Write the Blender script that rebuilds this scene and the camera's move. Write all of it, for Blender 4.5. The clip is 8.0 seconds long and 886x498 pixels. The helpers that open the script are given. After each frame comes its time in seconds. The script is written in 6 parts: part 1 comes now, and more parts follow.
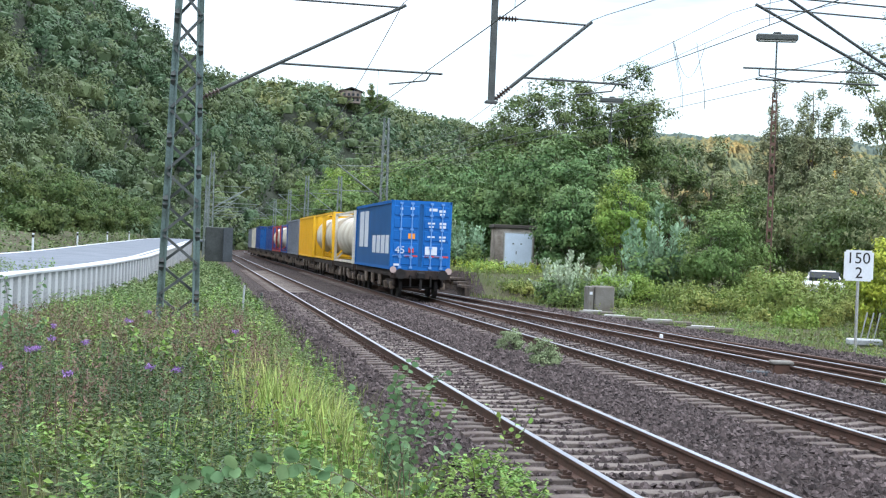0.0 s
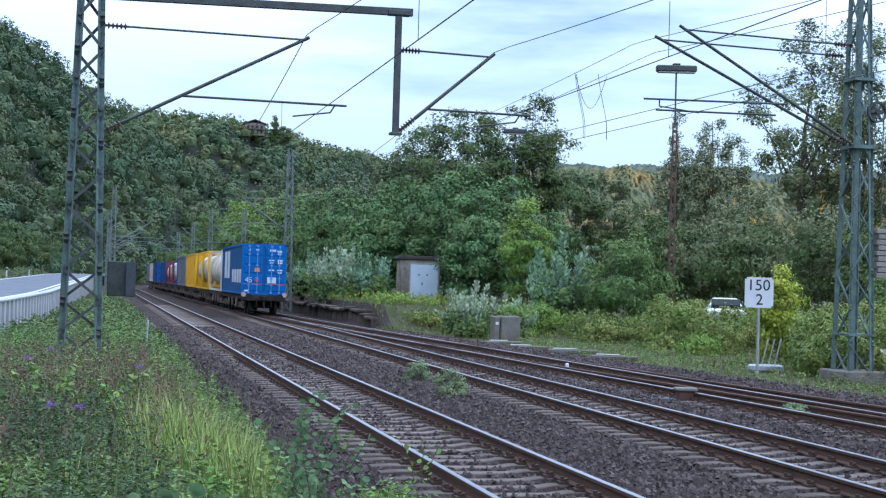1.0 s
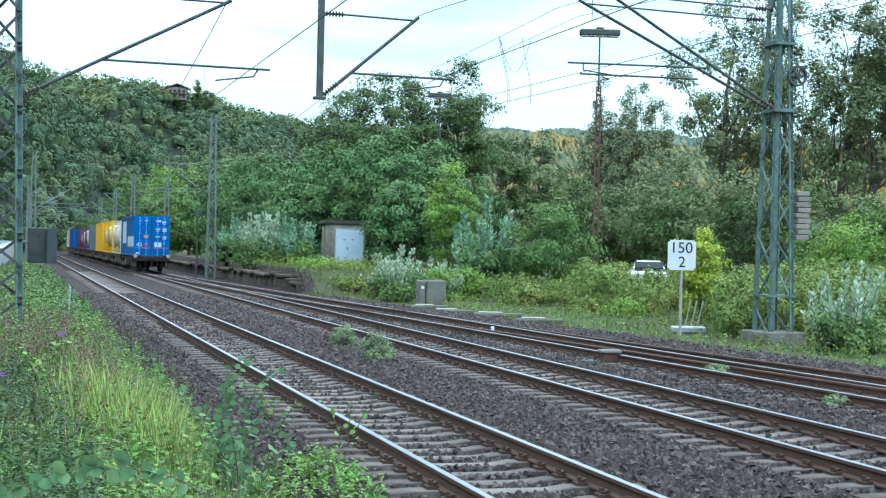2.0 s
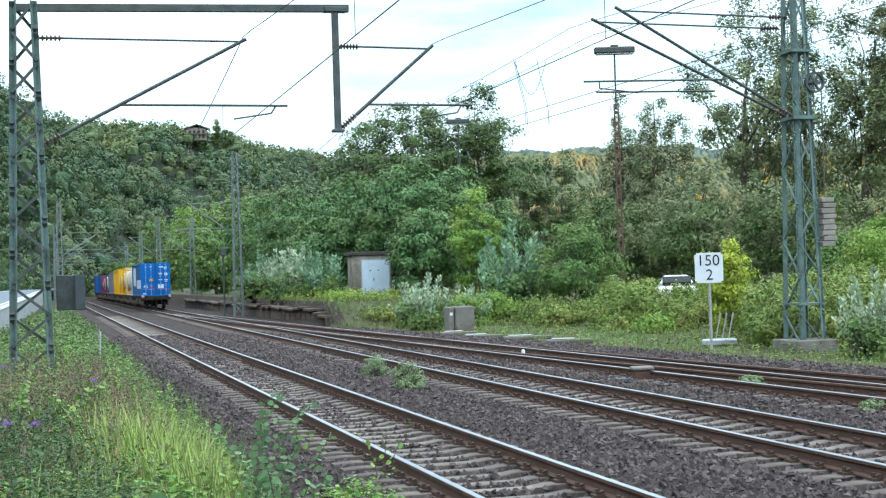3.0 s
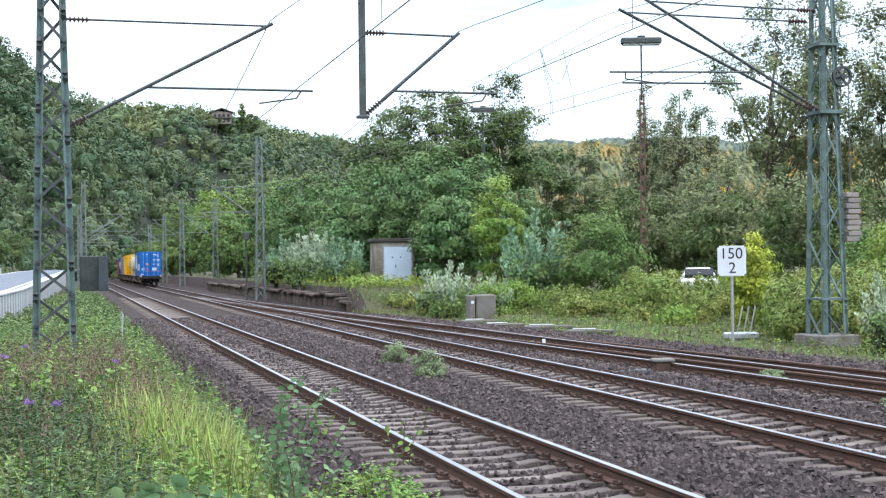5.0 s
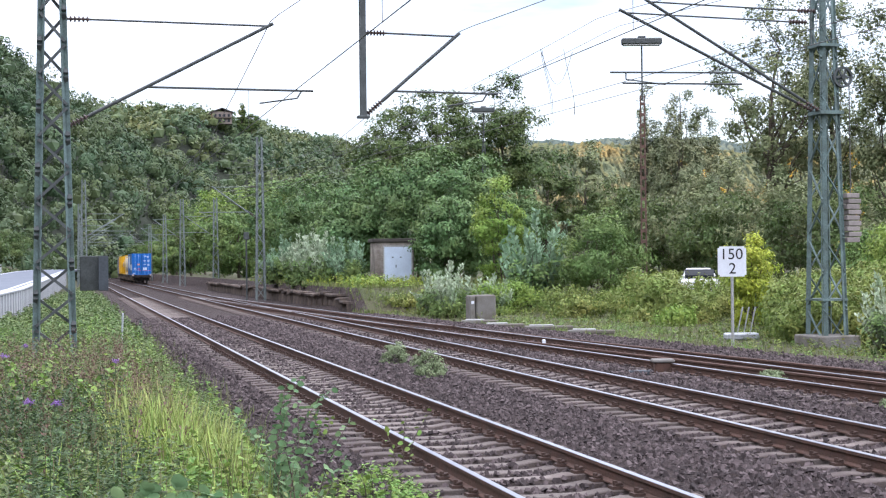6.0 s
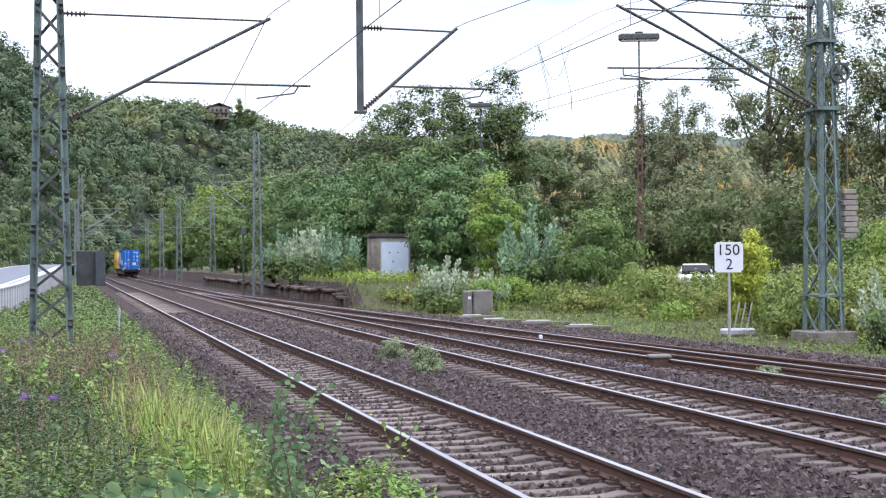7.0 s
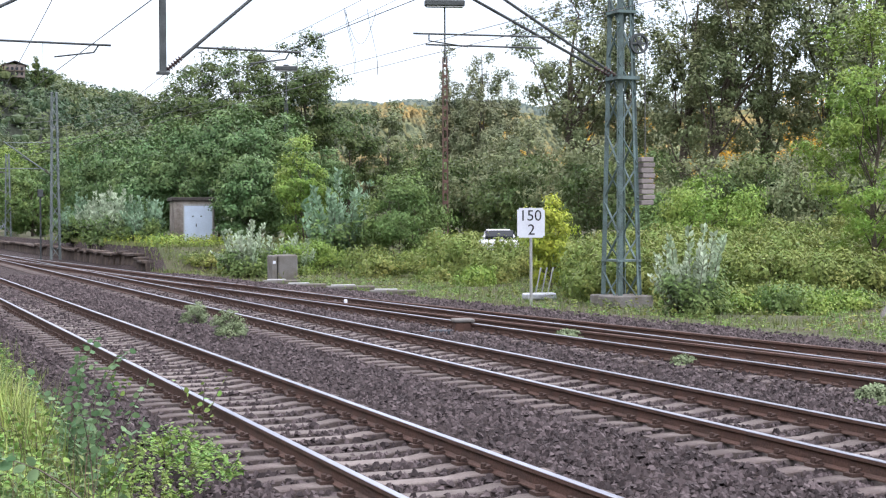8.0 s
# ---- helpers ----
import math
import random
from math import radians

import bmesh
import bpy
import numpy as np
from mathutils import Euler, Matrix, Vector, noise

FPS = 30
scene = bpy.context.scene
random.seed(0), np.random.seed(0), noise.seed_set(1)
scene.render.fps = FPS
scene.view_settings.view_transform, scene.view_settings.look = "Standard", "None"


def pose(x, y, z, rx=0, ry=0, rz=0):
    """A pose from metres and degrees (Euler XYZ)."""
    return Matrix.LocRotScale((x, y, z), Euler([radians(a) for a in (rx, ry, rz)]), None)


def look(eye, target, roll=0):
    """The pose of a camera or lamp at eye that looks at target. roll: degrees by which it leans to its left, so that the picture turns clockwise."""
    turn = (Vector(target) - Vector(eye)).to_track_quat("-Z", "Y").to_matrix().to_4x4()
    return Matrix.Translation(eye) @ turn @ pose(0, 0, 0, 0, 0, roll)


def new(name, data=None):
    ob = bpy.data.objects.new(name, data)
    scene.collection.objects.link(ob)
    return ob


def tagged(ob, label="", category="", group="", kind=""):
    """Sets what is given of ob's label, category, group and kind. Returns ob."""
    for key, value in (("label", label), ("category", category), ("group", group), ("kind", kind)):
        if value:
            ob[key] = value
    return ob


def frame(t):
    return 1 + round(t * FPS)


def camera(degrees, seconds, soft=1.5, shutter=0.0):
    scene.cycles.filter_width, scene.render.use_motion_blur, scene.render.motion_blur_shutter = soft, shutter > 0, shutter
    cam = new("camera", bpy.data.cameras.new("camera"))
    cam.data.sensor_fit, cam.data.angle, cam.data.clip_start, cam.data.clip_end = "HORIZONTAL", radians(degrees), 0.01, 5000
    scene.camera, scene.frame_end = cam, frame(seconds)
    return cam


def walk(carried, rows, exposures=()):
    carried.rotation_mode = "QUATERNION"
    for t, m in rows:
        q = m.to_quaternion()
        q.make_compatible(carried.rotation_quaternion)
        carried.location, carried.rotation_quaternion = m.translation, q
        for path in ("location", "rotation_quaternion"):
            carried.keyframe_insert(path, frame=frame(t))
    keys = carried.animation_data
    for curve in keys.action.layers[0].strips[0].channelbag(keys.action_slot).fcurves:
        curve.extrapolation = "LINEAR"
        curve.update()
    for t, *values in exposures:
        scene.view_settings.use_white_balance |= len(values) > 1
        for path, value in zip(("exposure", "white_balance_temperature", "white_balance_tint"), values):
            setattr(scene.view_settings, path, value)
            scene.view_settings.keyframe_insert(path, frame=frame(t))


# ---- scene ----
EYE = 2.1
cam = camera(33.56, 8.0, soft=1.25)
# seconds, tilt, lean, heading (degrees); the camera is held in one place and turned
TURNS = [
    (0, 89.993, -2.325, 4.759), (0.5, 91.610, -1.771, 3.856), (1, 91.344, -1.655, 1.090),
    (1.5, 90.077, -2.114, -1.150), (1.7, 89.925, -1.941, -1.571), (2.8, 90.894, 1.325, -1.082),
    (3, 91.058, 1.793, -0.790), (3.5, 90.866, 1.696, -0.342), (4, 90.646, 1.167, -0.094),
    (4.5, 90.600, 0.850, 0.009), (6, 90.610, 0.630, 0.076), (6.5, 90.606, 0.599, 0.031),
    (7, 90.427, 0.553, -0.042), (7.5, 89.434, 0.231, -3.032), (8, 88.995, 0.253, -7.625),
]
EXPO = [(0, 0.69, 5770, 10), (0.5, 0.61, 5770, 10), (1.0, 0.10, 5000, 12), (1.5, 0.57, 4900, -9), (3.0, 0.64, 5480, -1), (3.6, 0.54, 4930, -17),
        (4.0, 0.63, 5100, -9), (4.4, 0.76, 5750, 10), (5.0, 0.75, 5750, 11), (6.0, 0.67, 5820, 20), (6.9, 0.66, 5820, 21), (8, 0.69, 5940, 20)]
walk(cam, [(t, pose(0, 0, EYE, rx, ry, rz)) for t, rx, ry, rz in TURNS], EXPO)

# ---- daylight: low sun behind the hill, bright evening sky ----
SUN_EL, SUN_AZ = 17.0, -96.0      # degrees; azimuth from +y, clockwise
world = bpy.data.worlds.new("evening_sky")
scene.world = world
world.use_nodes = True
wn, wl = world.node_tree.nodes, world.node_tree.links
bg = wn["Background"]
sky = wn.new("ShaderNodeTexSky")
sky.sky_type = "NISHITA"
sky.sun_disc = False
sky.sun_elevation, sky.sun_rotation = radians(SUN_EL), radians(SUN_AZ)
sky.altitude, sky.air_density, sky.dust_density = 100, 1.0, 0.8
wtc = wn.new("ShaderNodeTexCoord")
wmap = wn.new("ShaderNodeMapping")
wmap.inputs["Scale"].default_value = (1.6, 1.6, 9.0)
wl.new(wtc.outputs["Generated"], wmap.inputs["Vector"])
wnoise = wn.new("ShaderNodeTexNoise")
wnoise.inputs["Scale"].default_value, wnoise.inputs["Detail"].default_value, wnoise.inputs["Roughness"].default_value = 1.7, 6, 0.55
wl.new(wmap.outputs["Vector"], wnoise.inputs["Vector"])
wramp = wn.new("ShaderNodeValToRGB")
wramp.color_ramp.elements[0].position, wramp.color_ramp.elements[1].position = 0.23, 0.50
wl.new(wnoise.outputs["Fac"], wramp.inputs["Fac"])
wmix = wn.new("ShaderNodeMix")
wmix.data_type = "RGBA"
wsep = wn.new("ShaderNodeSeparateXYZ")
wl.new(wtc.outputs["Generated"], wsep.inputs["Vector"])
wup = wn.new("ShaderNodeMapRange")       # the cloud sheet thins out towards the horizon
wup.interpolation_type = "SMOOTHSTEP"
wup.inputs["From Min"].default_value, wup.inputs["From Max"].default_value = 0.02, 0.45
wup.inputs["To Min"].default_value, wup.inputs["To Max"].default_value = 0.10, 1.0
wl.new(wsep.outputs["Z"], wup.inputs["Value"])
wmul = wn.new("ShaderNodeMath")
wmul.operation = "MULTIPLY"
wl.new(wramp.outputs["Color"], wmul.inputs[0])
wl.new(wup.outputs["Result"], wmul.inputs[1])
wl.new(wmul.outputs["Value"], wmix.inputs["Factor"])
wl.new(sky.outputs["Color"], wmix.inputs["A"])
wmix.inputs["B"].default_value = (17.5, 17.1, 16.6, 1)      # thin high cloud
wl.new(wmix.outputs["Result"], bg.inputs["Color"])
bg.inputs["Strength"].default_value = 0.145
sun_data = bpy.data.lights.new("sun", "SUN")
sun_data.energy, sun_data.angle, sun_data.color = 5.0, radians(0.6), (1.0, 0.72, 0.42)
sun = new("sun", sun_data)
_az, _el = radians(SUN_AZ), radians(SUN_EL)
_d = Vector((math.sin(_az) * math.cos(_el), math.cos(_az) * math.cos(_el), math.sin(_el)))
sun.matrix_world = look(_d * 300 + Vector((0, 0, 50)), (0, 0, 50))

# ---- materials ----
def mat(name, col, rough=0.8, metal=0.0, var=0.25, scale=6.0, fine=60.0, bump=0.3, bump_dist=0.01, island=0.0, obj=0.0,
        trans=0.0, spec=0.25, second=None, hue=0.0, mix_at=(0.4, 0.65)):
    """Procedural surface: base colour with variation at two scales, relief, and a shift per piece."""
    m = bpy.data.materials.new(name)
    m.use_nodes = True
    n, l = m.node_tree.nodes, m.node_tree.links
    p = n["Principled BSDF"]
    tc = n.new("ShaderNodeTexCoord")
    big = n.new("ShaderNodeTexNoise")
    big.inputs["Scale"].default_value, big.inputs["Detail"].default_value = scale, 5
    l.new(tc.outputs["Object"], big.inputs["Vector"])
    small = n.new("ShaderNodeTexNoise")
    small.inputs["Scale"].default_value, small.inputs["Detail"].default_value = fine, 4
    l.new(tc.outputs["Object"], small.inputs["Vector"])
    base = n.new("ShaderNodeMix")
    base.data_type = "RGBA"
    base.inputs["A"].default_value = (*col, 1)
    base.inputs["B"].default_value = (*(second or [c * (1 - var) for c in col]), 1)
    ramp = n.new("ShaderNodeMapRange")
    ramp.inputs["From Min"].default_value, ramp.inputs["From Max"].default_value = mix_at
    l.new(big.outputs["Fac"], ramp.inputs["Value"])
    l.new(ramp.outputs["Result"], base.inputs["Factor"])
    hsv = n.new("ShaderNodeHueSaturation")
    l.new(base.outputs["Result"], hsv.inputs["Color"])
    val = n.new("ShaderNodeMapRange")
    val.inputs["From Min"].default_value, val.inputs["From Max"].default_value = 0.25, 0.75
    val.inputs["To Min"].default_value, val.inputs["To Max"].default_value = 1 - var, 1 + var
    l.new(small.outputs["Fac"], val.inputs["Value"])
    last = val.outputs["Result"]
    rnd = None
    if island:
        rnd = n.new("ShaderNodeNewGeometry").outputs["Random Per Island"]
    elif obj:
        rnd = n.new("ShaderNodeObjectInfo").outputs["Random"]
    if rnd is not None:
        amount = island or obj
        mr = n.new("ShaderNodeMapRange")
        mr.inputs["To Min"].default_value, mr.inputs["To Max"].default_value = 1 - amount, 1 + amount
        l.new(rnd, mr.inputs["Value"])
        mul = n.new("ShaderNodeMath")
        mul.operation = "MULTIPLY"
        l.new(last, mul.inputs[0])
        l.new(mr.outputs["Result"], mul.inputs[1])
        last = mul.outputs["Value"]
        if hue:
            hr = n.new("ShaderNodeMapRange")
            hr.inputs["To Min"].default_value, hr.inputs["To Max"].default_value = 0.5 - hue, 0.5 + hue
            tw = n.new("ShaderNodeMath")
            tw.operation = "FRACT"
            t3 = n.new("ShaderNodeMath")
            t3.operation = "MULTIPLY"
            t3.inputs[1].default_value = 17.3
            l.new(rnd, t3.inputs[0])
            l.new(t3.outputs["Value"], tw.inputs[0])
            l.new(tw.outputs["Value"], hr.inputs["Value"])
            l.new(hr.outputs["Result"], hsv.inputs["Hue"])
    l.new(last, hsv.inputs["Value"])
    l.new(hsv.outputs["Color"], p.inputs["Base Color"])
    p.inputs["Roughness"].default_value, p.inputs["Metallic"].default_value = rough, metal
    p.inputs["Specular IOR Level"].default_value = spec
    if bump:
        b = n.new("ShaderNodeBump")
        b.inputs["Strength"].default_value, b.inputs["Distance"].default_value = bump, bump_dist
        l.new(small.outputs["Fac"], b.inputs["Height"])
        l.new(b.outputs["Normal"], p.inputs["Normal"])
    if trans:
        tr = n.new("ShaderNodeBsdfTranslucent")
        l.new(hsv.outputs["Color"], tr.inputs["Color"])
        mx = n.new("ShaderNodeMixShader")
        mx.inputs["Fac"].default_value = trans
        l.new(p.outputs["BSDF"], mx.inputs[1])
        l.new(tr.outputs["BSDF"], mx.inputs[2])
        l.new(mx.outputs["Shader"], n["Material Output"].inputs["Surface"])
    return m


def stone_bed(name, col, size):
    """Bed of small angular stones: a tint for each, and dark hollows between them."""
    m = bpy.data.materials.new(name)
    m.use_nodes = True
    n, l = m.node_tree.nodes, m.node_tree.links
    p = n["Principled BSDF"]
    tc = n.new("ShaderNodeTexCoord")
    cells = n.new("ShaderNodeTexVoronoi")
    cells.inputs["Scale"].default_value = 1 / size
    l.new(tc.outputs["Object"], cells.inputs["Vector"])
    sep = n.new("ShaderNodeSeparateColor")
    l.new(cells.outputs["Color"], sep.inputs["Color"])
    big = n.new("ShaderNodeTexNoise")
    big.inputs["Scale"].default_value, big.inputs["Detail"].default_value = 0.7, 4
    l.new(tc.outputs["Object"], big.inputs["Vector"])
    base = n.new("ShaderNodeMix")
    base.data_type = "RGBA"
    base.inputs["A"].default_value = (*col, 1)
    base.inputs["B"].default_value = (col[0] * 1.15, col[1] * 0.95, col[2] * 0.82, 1)
    l.new(big.outputs["Fac"], base.inputs["Factor"])
    val = n.new("ShaderNodeMapRange")
    val.inputs["To Min"].default_value, val.inputs["To Max"].default_value = 0.35, 1.75
    l.new(sep.outputs["Red"], val.inputs["Value"])
    hsv = n.new("ShaderNodeHueSaturation")
    l.new(base.outputs["Result"], hsv.inputs["Color"])
    l.new(val.outputs["Result"], hsv.inputs["Value"])
    l.new(hsv.outputs["Color"], p.inputs["Base Color"])
    p.inputs["Roughness"].default_value, p.inputs["Specular IOR Level"].default_value = 0.95, 0.2
    b = n.new("ShaderNodeBump")
    b.invert = True
    b.inputs["Strength"].default_value, b.inputs["Distance"].default_value = 1.0, size * 0.9
    l.new(cells.outputs["Distance"], b.inputs["Height"])
    l.new(b.outputs["Normal"], p.inputs["Normal"])
    return m


def leafy(name, col, second=None, hue=0.012, island=0.2, trans=0.09, scale=0.4, clump=1.1, var=0.34):
    """Leaves: colour drifts over the crown and from clump to clump, and a little from leaf to leaf."""
    return mat(name, col, rough=0.55, var=var, scale=scale, fine=clump, bump=0, island=island, hue=hue, trans=trans, second=second, spec=0.15)


M = dict(
    pile=mat("sheet_pile_steel", (0.36, 0.38, 0.40), 0.7, metal=0.0, var=0.15, scale=1.5, fine=20, bump=0.1, obj=0.08),
    # bed darker than the stones: shade in their gaps is put into its colour
    ballast=stone_bed("shaded_ballast_bed", (0.036, 0.030, 0.030), 0.05),
    stone=mat("ballast_stone", (0.078, 0.063, 0.063), 0.9, var=0.25, scale=3, fine=40, island=0.6, bump=0.4),
    soil=mat("grassy_soil", (0.055, 0.066, 0.026), 0.95, var=0.4, scale=0.5, fine=12, bump=0.8, bump_dist=0.05, second=(0.064, 0.056, 0.034)),
    concrete=mat("sleeper_concrete", (0.150, 0.130, 0.117), 0.9, var=0.3, scale=2.2, fine=50, bump=0.4, obj=0.2, second=(0.078, 0.062, 0.056)),
    greycon=mat("old_concrete", (0.165, 0.160, 0.150), 0.9, var=0.3, scale=2.0, fine=40, bump=0.5, second=(0.12, 0.11, 0.09)),
    hutwall=mat("hut_concrete", (0.27, 0.25, 0.225), 0.9, var=0.3, scale=1.4, fine=25, bump=0.4, second=(0.16, 0.14, 0.12)),
    oldstone=mat("old_stone", (0.10, 0.078, 0.062), 0.95, var=0.4, scale=1.2, fine=14, bump=0.8, bump_dist=0.03, obj=0.3, second=(0.06, 0.05, 0.045)),
    weight=mat("weight_concrete", (0.25, 0.225, 0.215), 0.9, var=0.2, scale=3, fine=30, obj=0.15),
    darkpaint=mat("dark_sheet_paint", (0.05, 0.06, 0.07), 0.6, var=0.3, scale=2, fine=20),
    # distance haze is put into the ridge's base colour as a blue-grey
    ridge=mat("hazy_ridge_woodland", (0.072, 0.098, 0.094), 1.0, var=0.2, scale=0.006, fine=0.08, bump=0.3, bump_dist=7.0, second=(0.088, 0.108, 0.088), spec=0.0),
    # the gold second colour paints sunlit patches on the slope
    farwood=mat("sunlit_far_woodland", (0.082, 0.098, 0.060), 1.0, var=0.45, scale=0.012, fine=0.11, bump=0.7, bump_dist=7.0, second=(0.15, 0.128, 0.062), spec=0.0, mix_at=(0.5, 0.66)),
    roofing=mat("roof_felt", (0.06, 0.055, 0.05), 0.9, var=0.3, scale=2, fine=20),
    doorpaint=mat("door_paint", (0.50, 0.60, 0.72), 0.5, var=0.08, scale=2, fine=20, bump=0.05),
    housewall=mat("house_wall", (0.20, 0.17, 0.15), 0.9, var=0.2, scale=0.4, fine=4),
    carwhite=mat("car_paint", (0.72, 0.75, 0.77), 0.25, var=0.05, bump=0),
    glass=mat("dark_glass", (0.02, 0.025, 0.03), 0.08, var=0.1, bump=0),
    railtop=mat("polished_rail", (0.27, 0.29, 0.34), 0.30, metal=1.0, var=0.1, scale=3, fine=30, bump=0.03),
    rust=mat("rusted_rail", (0.092, 0.054, 0.041), 0.85, var=0.35, scale=4, fine=50, bump=0.4, second=(0.070, 0.046, 0.037)),
    galv=mat("galvanised_mast", (0.19, 0.225, 0.22), 0.65, metal=0.1, var=0.2, scale=2, fine=20),
    clip=mat("rail_fastening", (0.070, 0.045, 0.036), 0.8, var=0.3),
    mast=mat("mast_paint", (0.125, 0.18, 0.175), 0.7, var=0.3, scale=2.5, fine=25, bump=0.25, second=(0.085, 0.115, 0.108)),
    steel=mat("dark_steel", (0.075, 0.085, 0.085), 0.55, metal=0.3, var=0.3, scale=4, fine=40, bump=0.15),
    wire=mat("wire_metal", (0.13, 0.13, 0.125), 0.5, metal=0.5, var=0.2, bump=0),
    insul=mat("insulator", (0.055, 0.036, 0.03), 0.35, var=0.2, bump=0),
    rustpole=mat("rusty_pole", (0.12, 0.075, 0.06), 0.85, var=0.4, scale=3, fine=30),
    white=mat("sign_enamel", (0.62, 0.66, 0.72), 0.4, var=0.06, scale=3, fine=20, bump=0.02),
    black=mat("black_paint", (0.018, 0.018, 0.02), 0.5, var=0.2, bump=0),
    postgrey=mat("galvanised_post", (0.36, 0.37, 0.36), 0.6, metal=0.3, var=0.2, scale=6),
    # the asphalt's blue tint paints in the sky's reflection
    asphalt=mat("sky_tinted_asphalt", (0.17, 0.19, 0.22), 1.0, spec=0.0, var=0.15, scale=0.6, fine=30, bump=0.2),
    guard=mat("guard_rail_zinc", (0.40, 0.43, 0.46), 0.5, metal=0.2, var=0.15, scale=1.5, fine=20, bump=0.05),
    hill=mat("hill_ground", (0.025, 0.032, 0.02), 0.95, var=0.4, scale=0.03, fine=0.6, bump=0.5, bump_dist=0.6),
    bark=mat("bark", (0.10, 0.085, 0.065), 0.95, var=0.35, scale=3, fine=18, bump=0.9, bump_dist=0.03),
)
L = dict(
    hill=leafy("hill_leaves", (0.054, 0.094, 0.048), (0.100, 0.124, 0.050), scale=0.035, hue=0.008, island=0.08, trans=0.12, clump=0.16, var=0.36),
    dark=leafy("dark_green_leaves", (0.066, 0.110, 0.035), (0.095, 0.124, 0.039)),
    mid=leafy("green_leaves", (0.108, 0.182, 0.055), (0.138, 0.190, 0.055)),
    bright=leafy("bright_green_leaves", (0.161, 0.265, 0.050), (0.210, 0.280, 0.061)),
    ailanthus=leafy("feathery_leaves", (0.092, 0.170, 0.064), (0.126, 0.188, 0.064)),
    bluegreen=leafy("blue_green_shoot_leaves", (0.26, 0.38, 0.25), (0.15, 0.25, 0.145), trans=0.2),
    pale=leafy("pale_shoot_leaves", (0.40, 0.47, 0.34), (0.27, 0.37, 0.23), trans=0.2),
    willow=leafy("willow_leaves", (0.136, 0.176, 0.082), (0.180, 0.196, 0.094)),
    yellow=leafy("yellow_green_leaves", (0.317, 0.365, 0.044), (0.207, 0.304, 0.044)),
    poplar=leafy("poplar_leaves", (0.155, 0.195, 0.105), (0.205, 0.215, 0.115), var=0.25),
    grass=leafy("grass_blades", (0.125, 0.172, 0.055), (0.160, 0.166, 0.070), hue=0.02, scale=0.7, clump=6),
    tall=leafy("tall_grass", (0.24, 0.32, 0.080), (0.29, 0.31, 0.12), hue=0.02, clump=6),
    dry=leafy("dry_stalks", (0.160, 0.108, 0.082), (0.118, 0.076, 0.060), hue=0.02, clump=6),
    weed=leafy("weed_leaves", (0.102, 0.165, 0.060), (0.148, 0.192, 0.068), hue=0.02, scale=0.6, clump=5),
    darkweed=leafy("dark_weed_leaves", (0.052, 0.092, 0.040), (0.075, 0.108, 0.048), hue=0.02, scale=1.0, clump=6),
    lush=leafy("lush_leaves", (0.150, 0.265, 0.062), (0.205, 0.285, 0.070), hue=0.02, scale=1.0, clump=6),
    round=leafy("blue_green_leaves", (0.125, 0.220, 0.105), (0.17, 0.265, 0.120), hue=0.02, scale=2.0, clump=9, trans=0.3),
    # evening sunlight on the far trees is put into this leaf colour
    golden=leafy("sun_gold_leaves", (0.42, 0.27, 0.03), (0.34, 0.26, 0.04), hue=0.02, island=0.3, trans=0.3),
    sage=leafy("sage_leaves", (0.20, 0.26, 0.14), (0.25, 0.30, 0.16), hue=0.01),
    thistle=leafy("purple_flower", (0.24, 0.14, 0.36), (0.28, 0.18, 0.38), hue=0.01),
    bramble=leafy("bramble_leaves", (0.142, 0.206, 0.050), (0.205, 0.213, 0.060)),
)


# ---- helpers for building ----
U, N = (-0.2462, 0.9692), (0.9692, 0.2462)     # along the line, and to its right


def P(s, o, z=0.0):
    """World place of a point s metres along the line and o metres to its right."""
    return Vector((U[0] * s + N[0] * o, U[1] * s + N[1] * o, z))


BEND_AT, BEND_R = 262.0, 420.0


def line(s, o, z=0.0):
    """Like P, but the line bends to the right beyond BEND_AT."""
    if s <= BEND_AT:
        return P(s, o, z)
    a = (s - BEND_AT) / BEND_R
    r = BEND_R - o
    return P(BEND_AT + r * math.sin(a), BEND_R - r * math.cos(a), z)


HEAD = math.degrees(math.atan2(-U[0], U[1]))     # heading of the line


def mesh_np(name, verts, faces, material, parent=None, smooth=False):
    me = bpy.data.meshes.new(name)
    verts, faces = np.asarray(verts, np.float32), np.asarray(faces, np.int32)
    k = faces.shape[1]
    me.vertices.add(len(verts))
    me.vertices.foreach_set("co", verts.ravel())
    me.loops.add(faces.size)
    me.loops.foreach_set("vertex_index", faces.ravel())
    me.polygons.add(len(faces))
    me.polygons.foreach_set("loop_start", np.arange(0, faces.size, k, dtype=np.int32))
    me.polygons.foreach_set("use_smooth", np.full(len(faces), smooth))
    me.update(calc_edges=True)
    me.materials.append(material)
    ob = new(name, me)
    ob.parent = parent
    return ob


def part(name, bm, material, parent=None, label="", smooth=False):
    me = bpy.data.meshes.new(name)
    bmesh.ops.recalc_face_normals(bm, faces=bm.faces)
    bm.to_mesh(me)
    bm.free()
    for f in me.polygons:
        f.use_smooth = smooth
    me.materials.append(material)
    ob = new(name, me)
    ob.parent = parent
    return tagged(ob, label)


def empty(name, m, label, category, group=""):
    ob = new(name)
    ob.matrix_basis = m
    return tagged(ob, label, category, group)


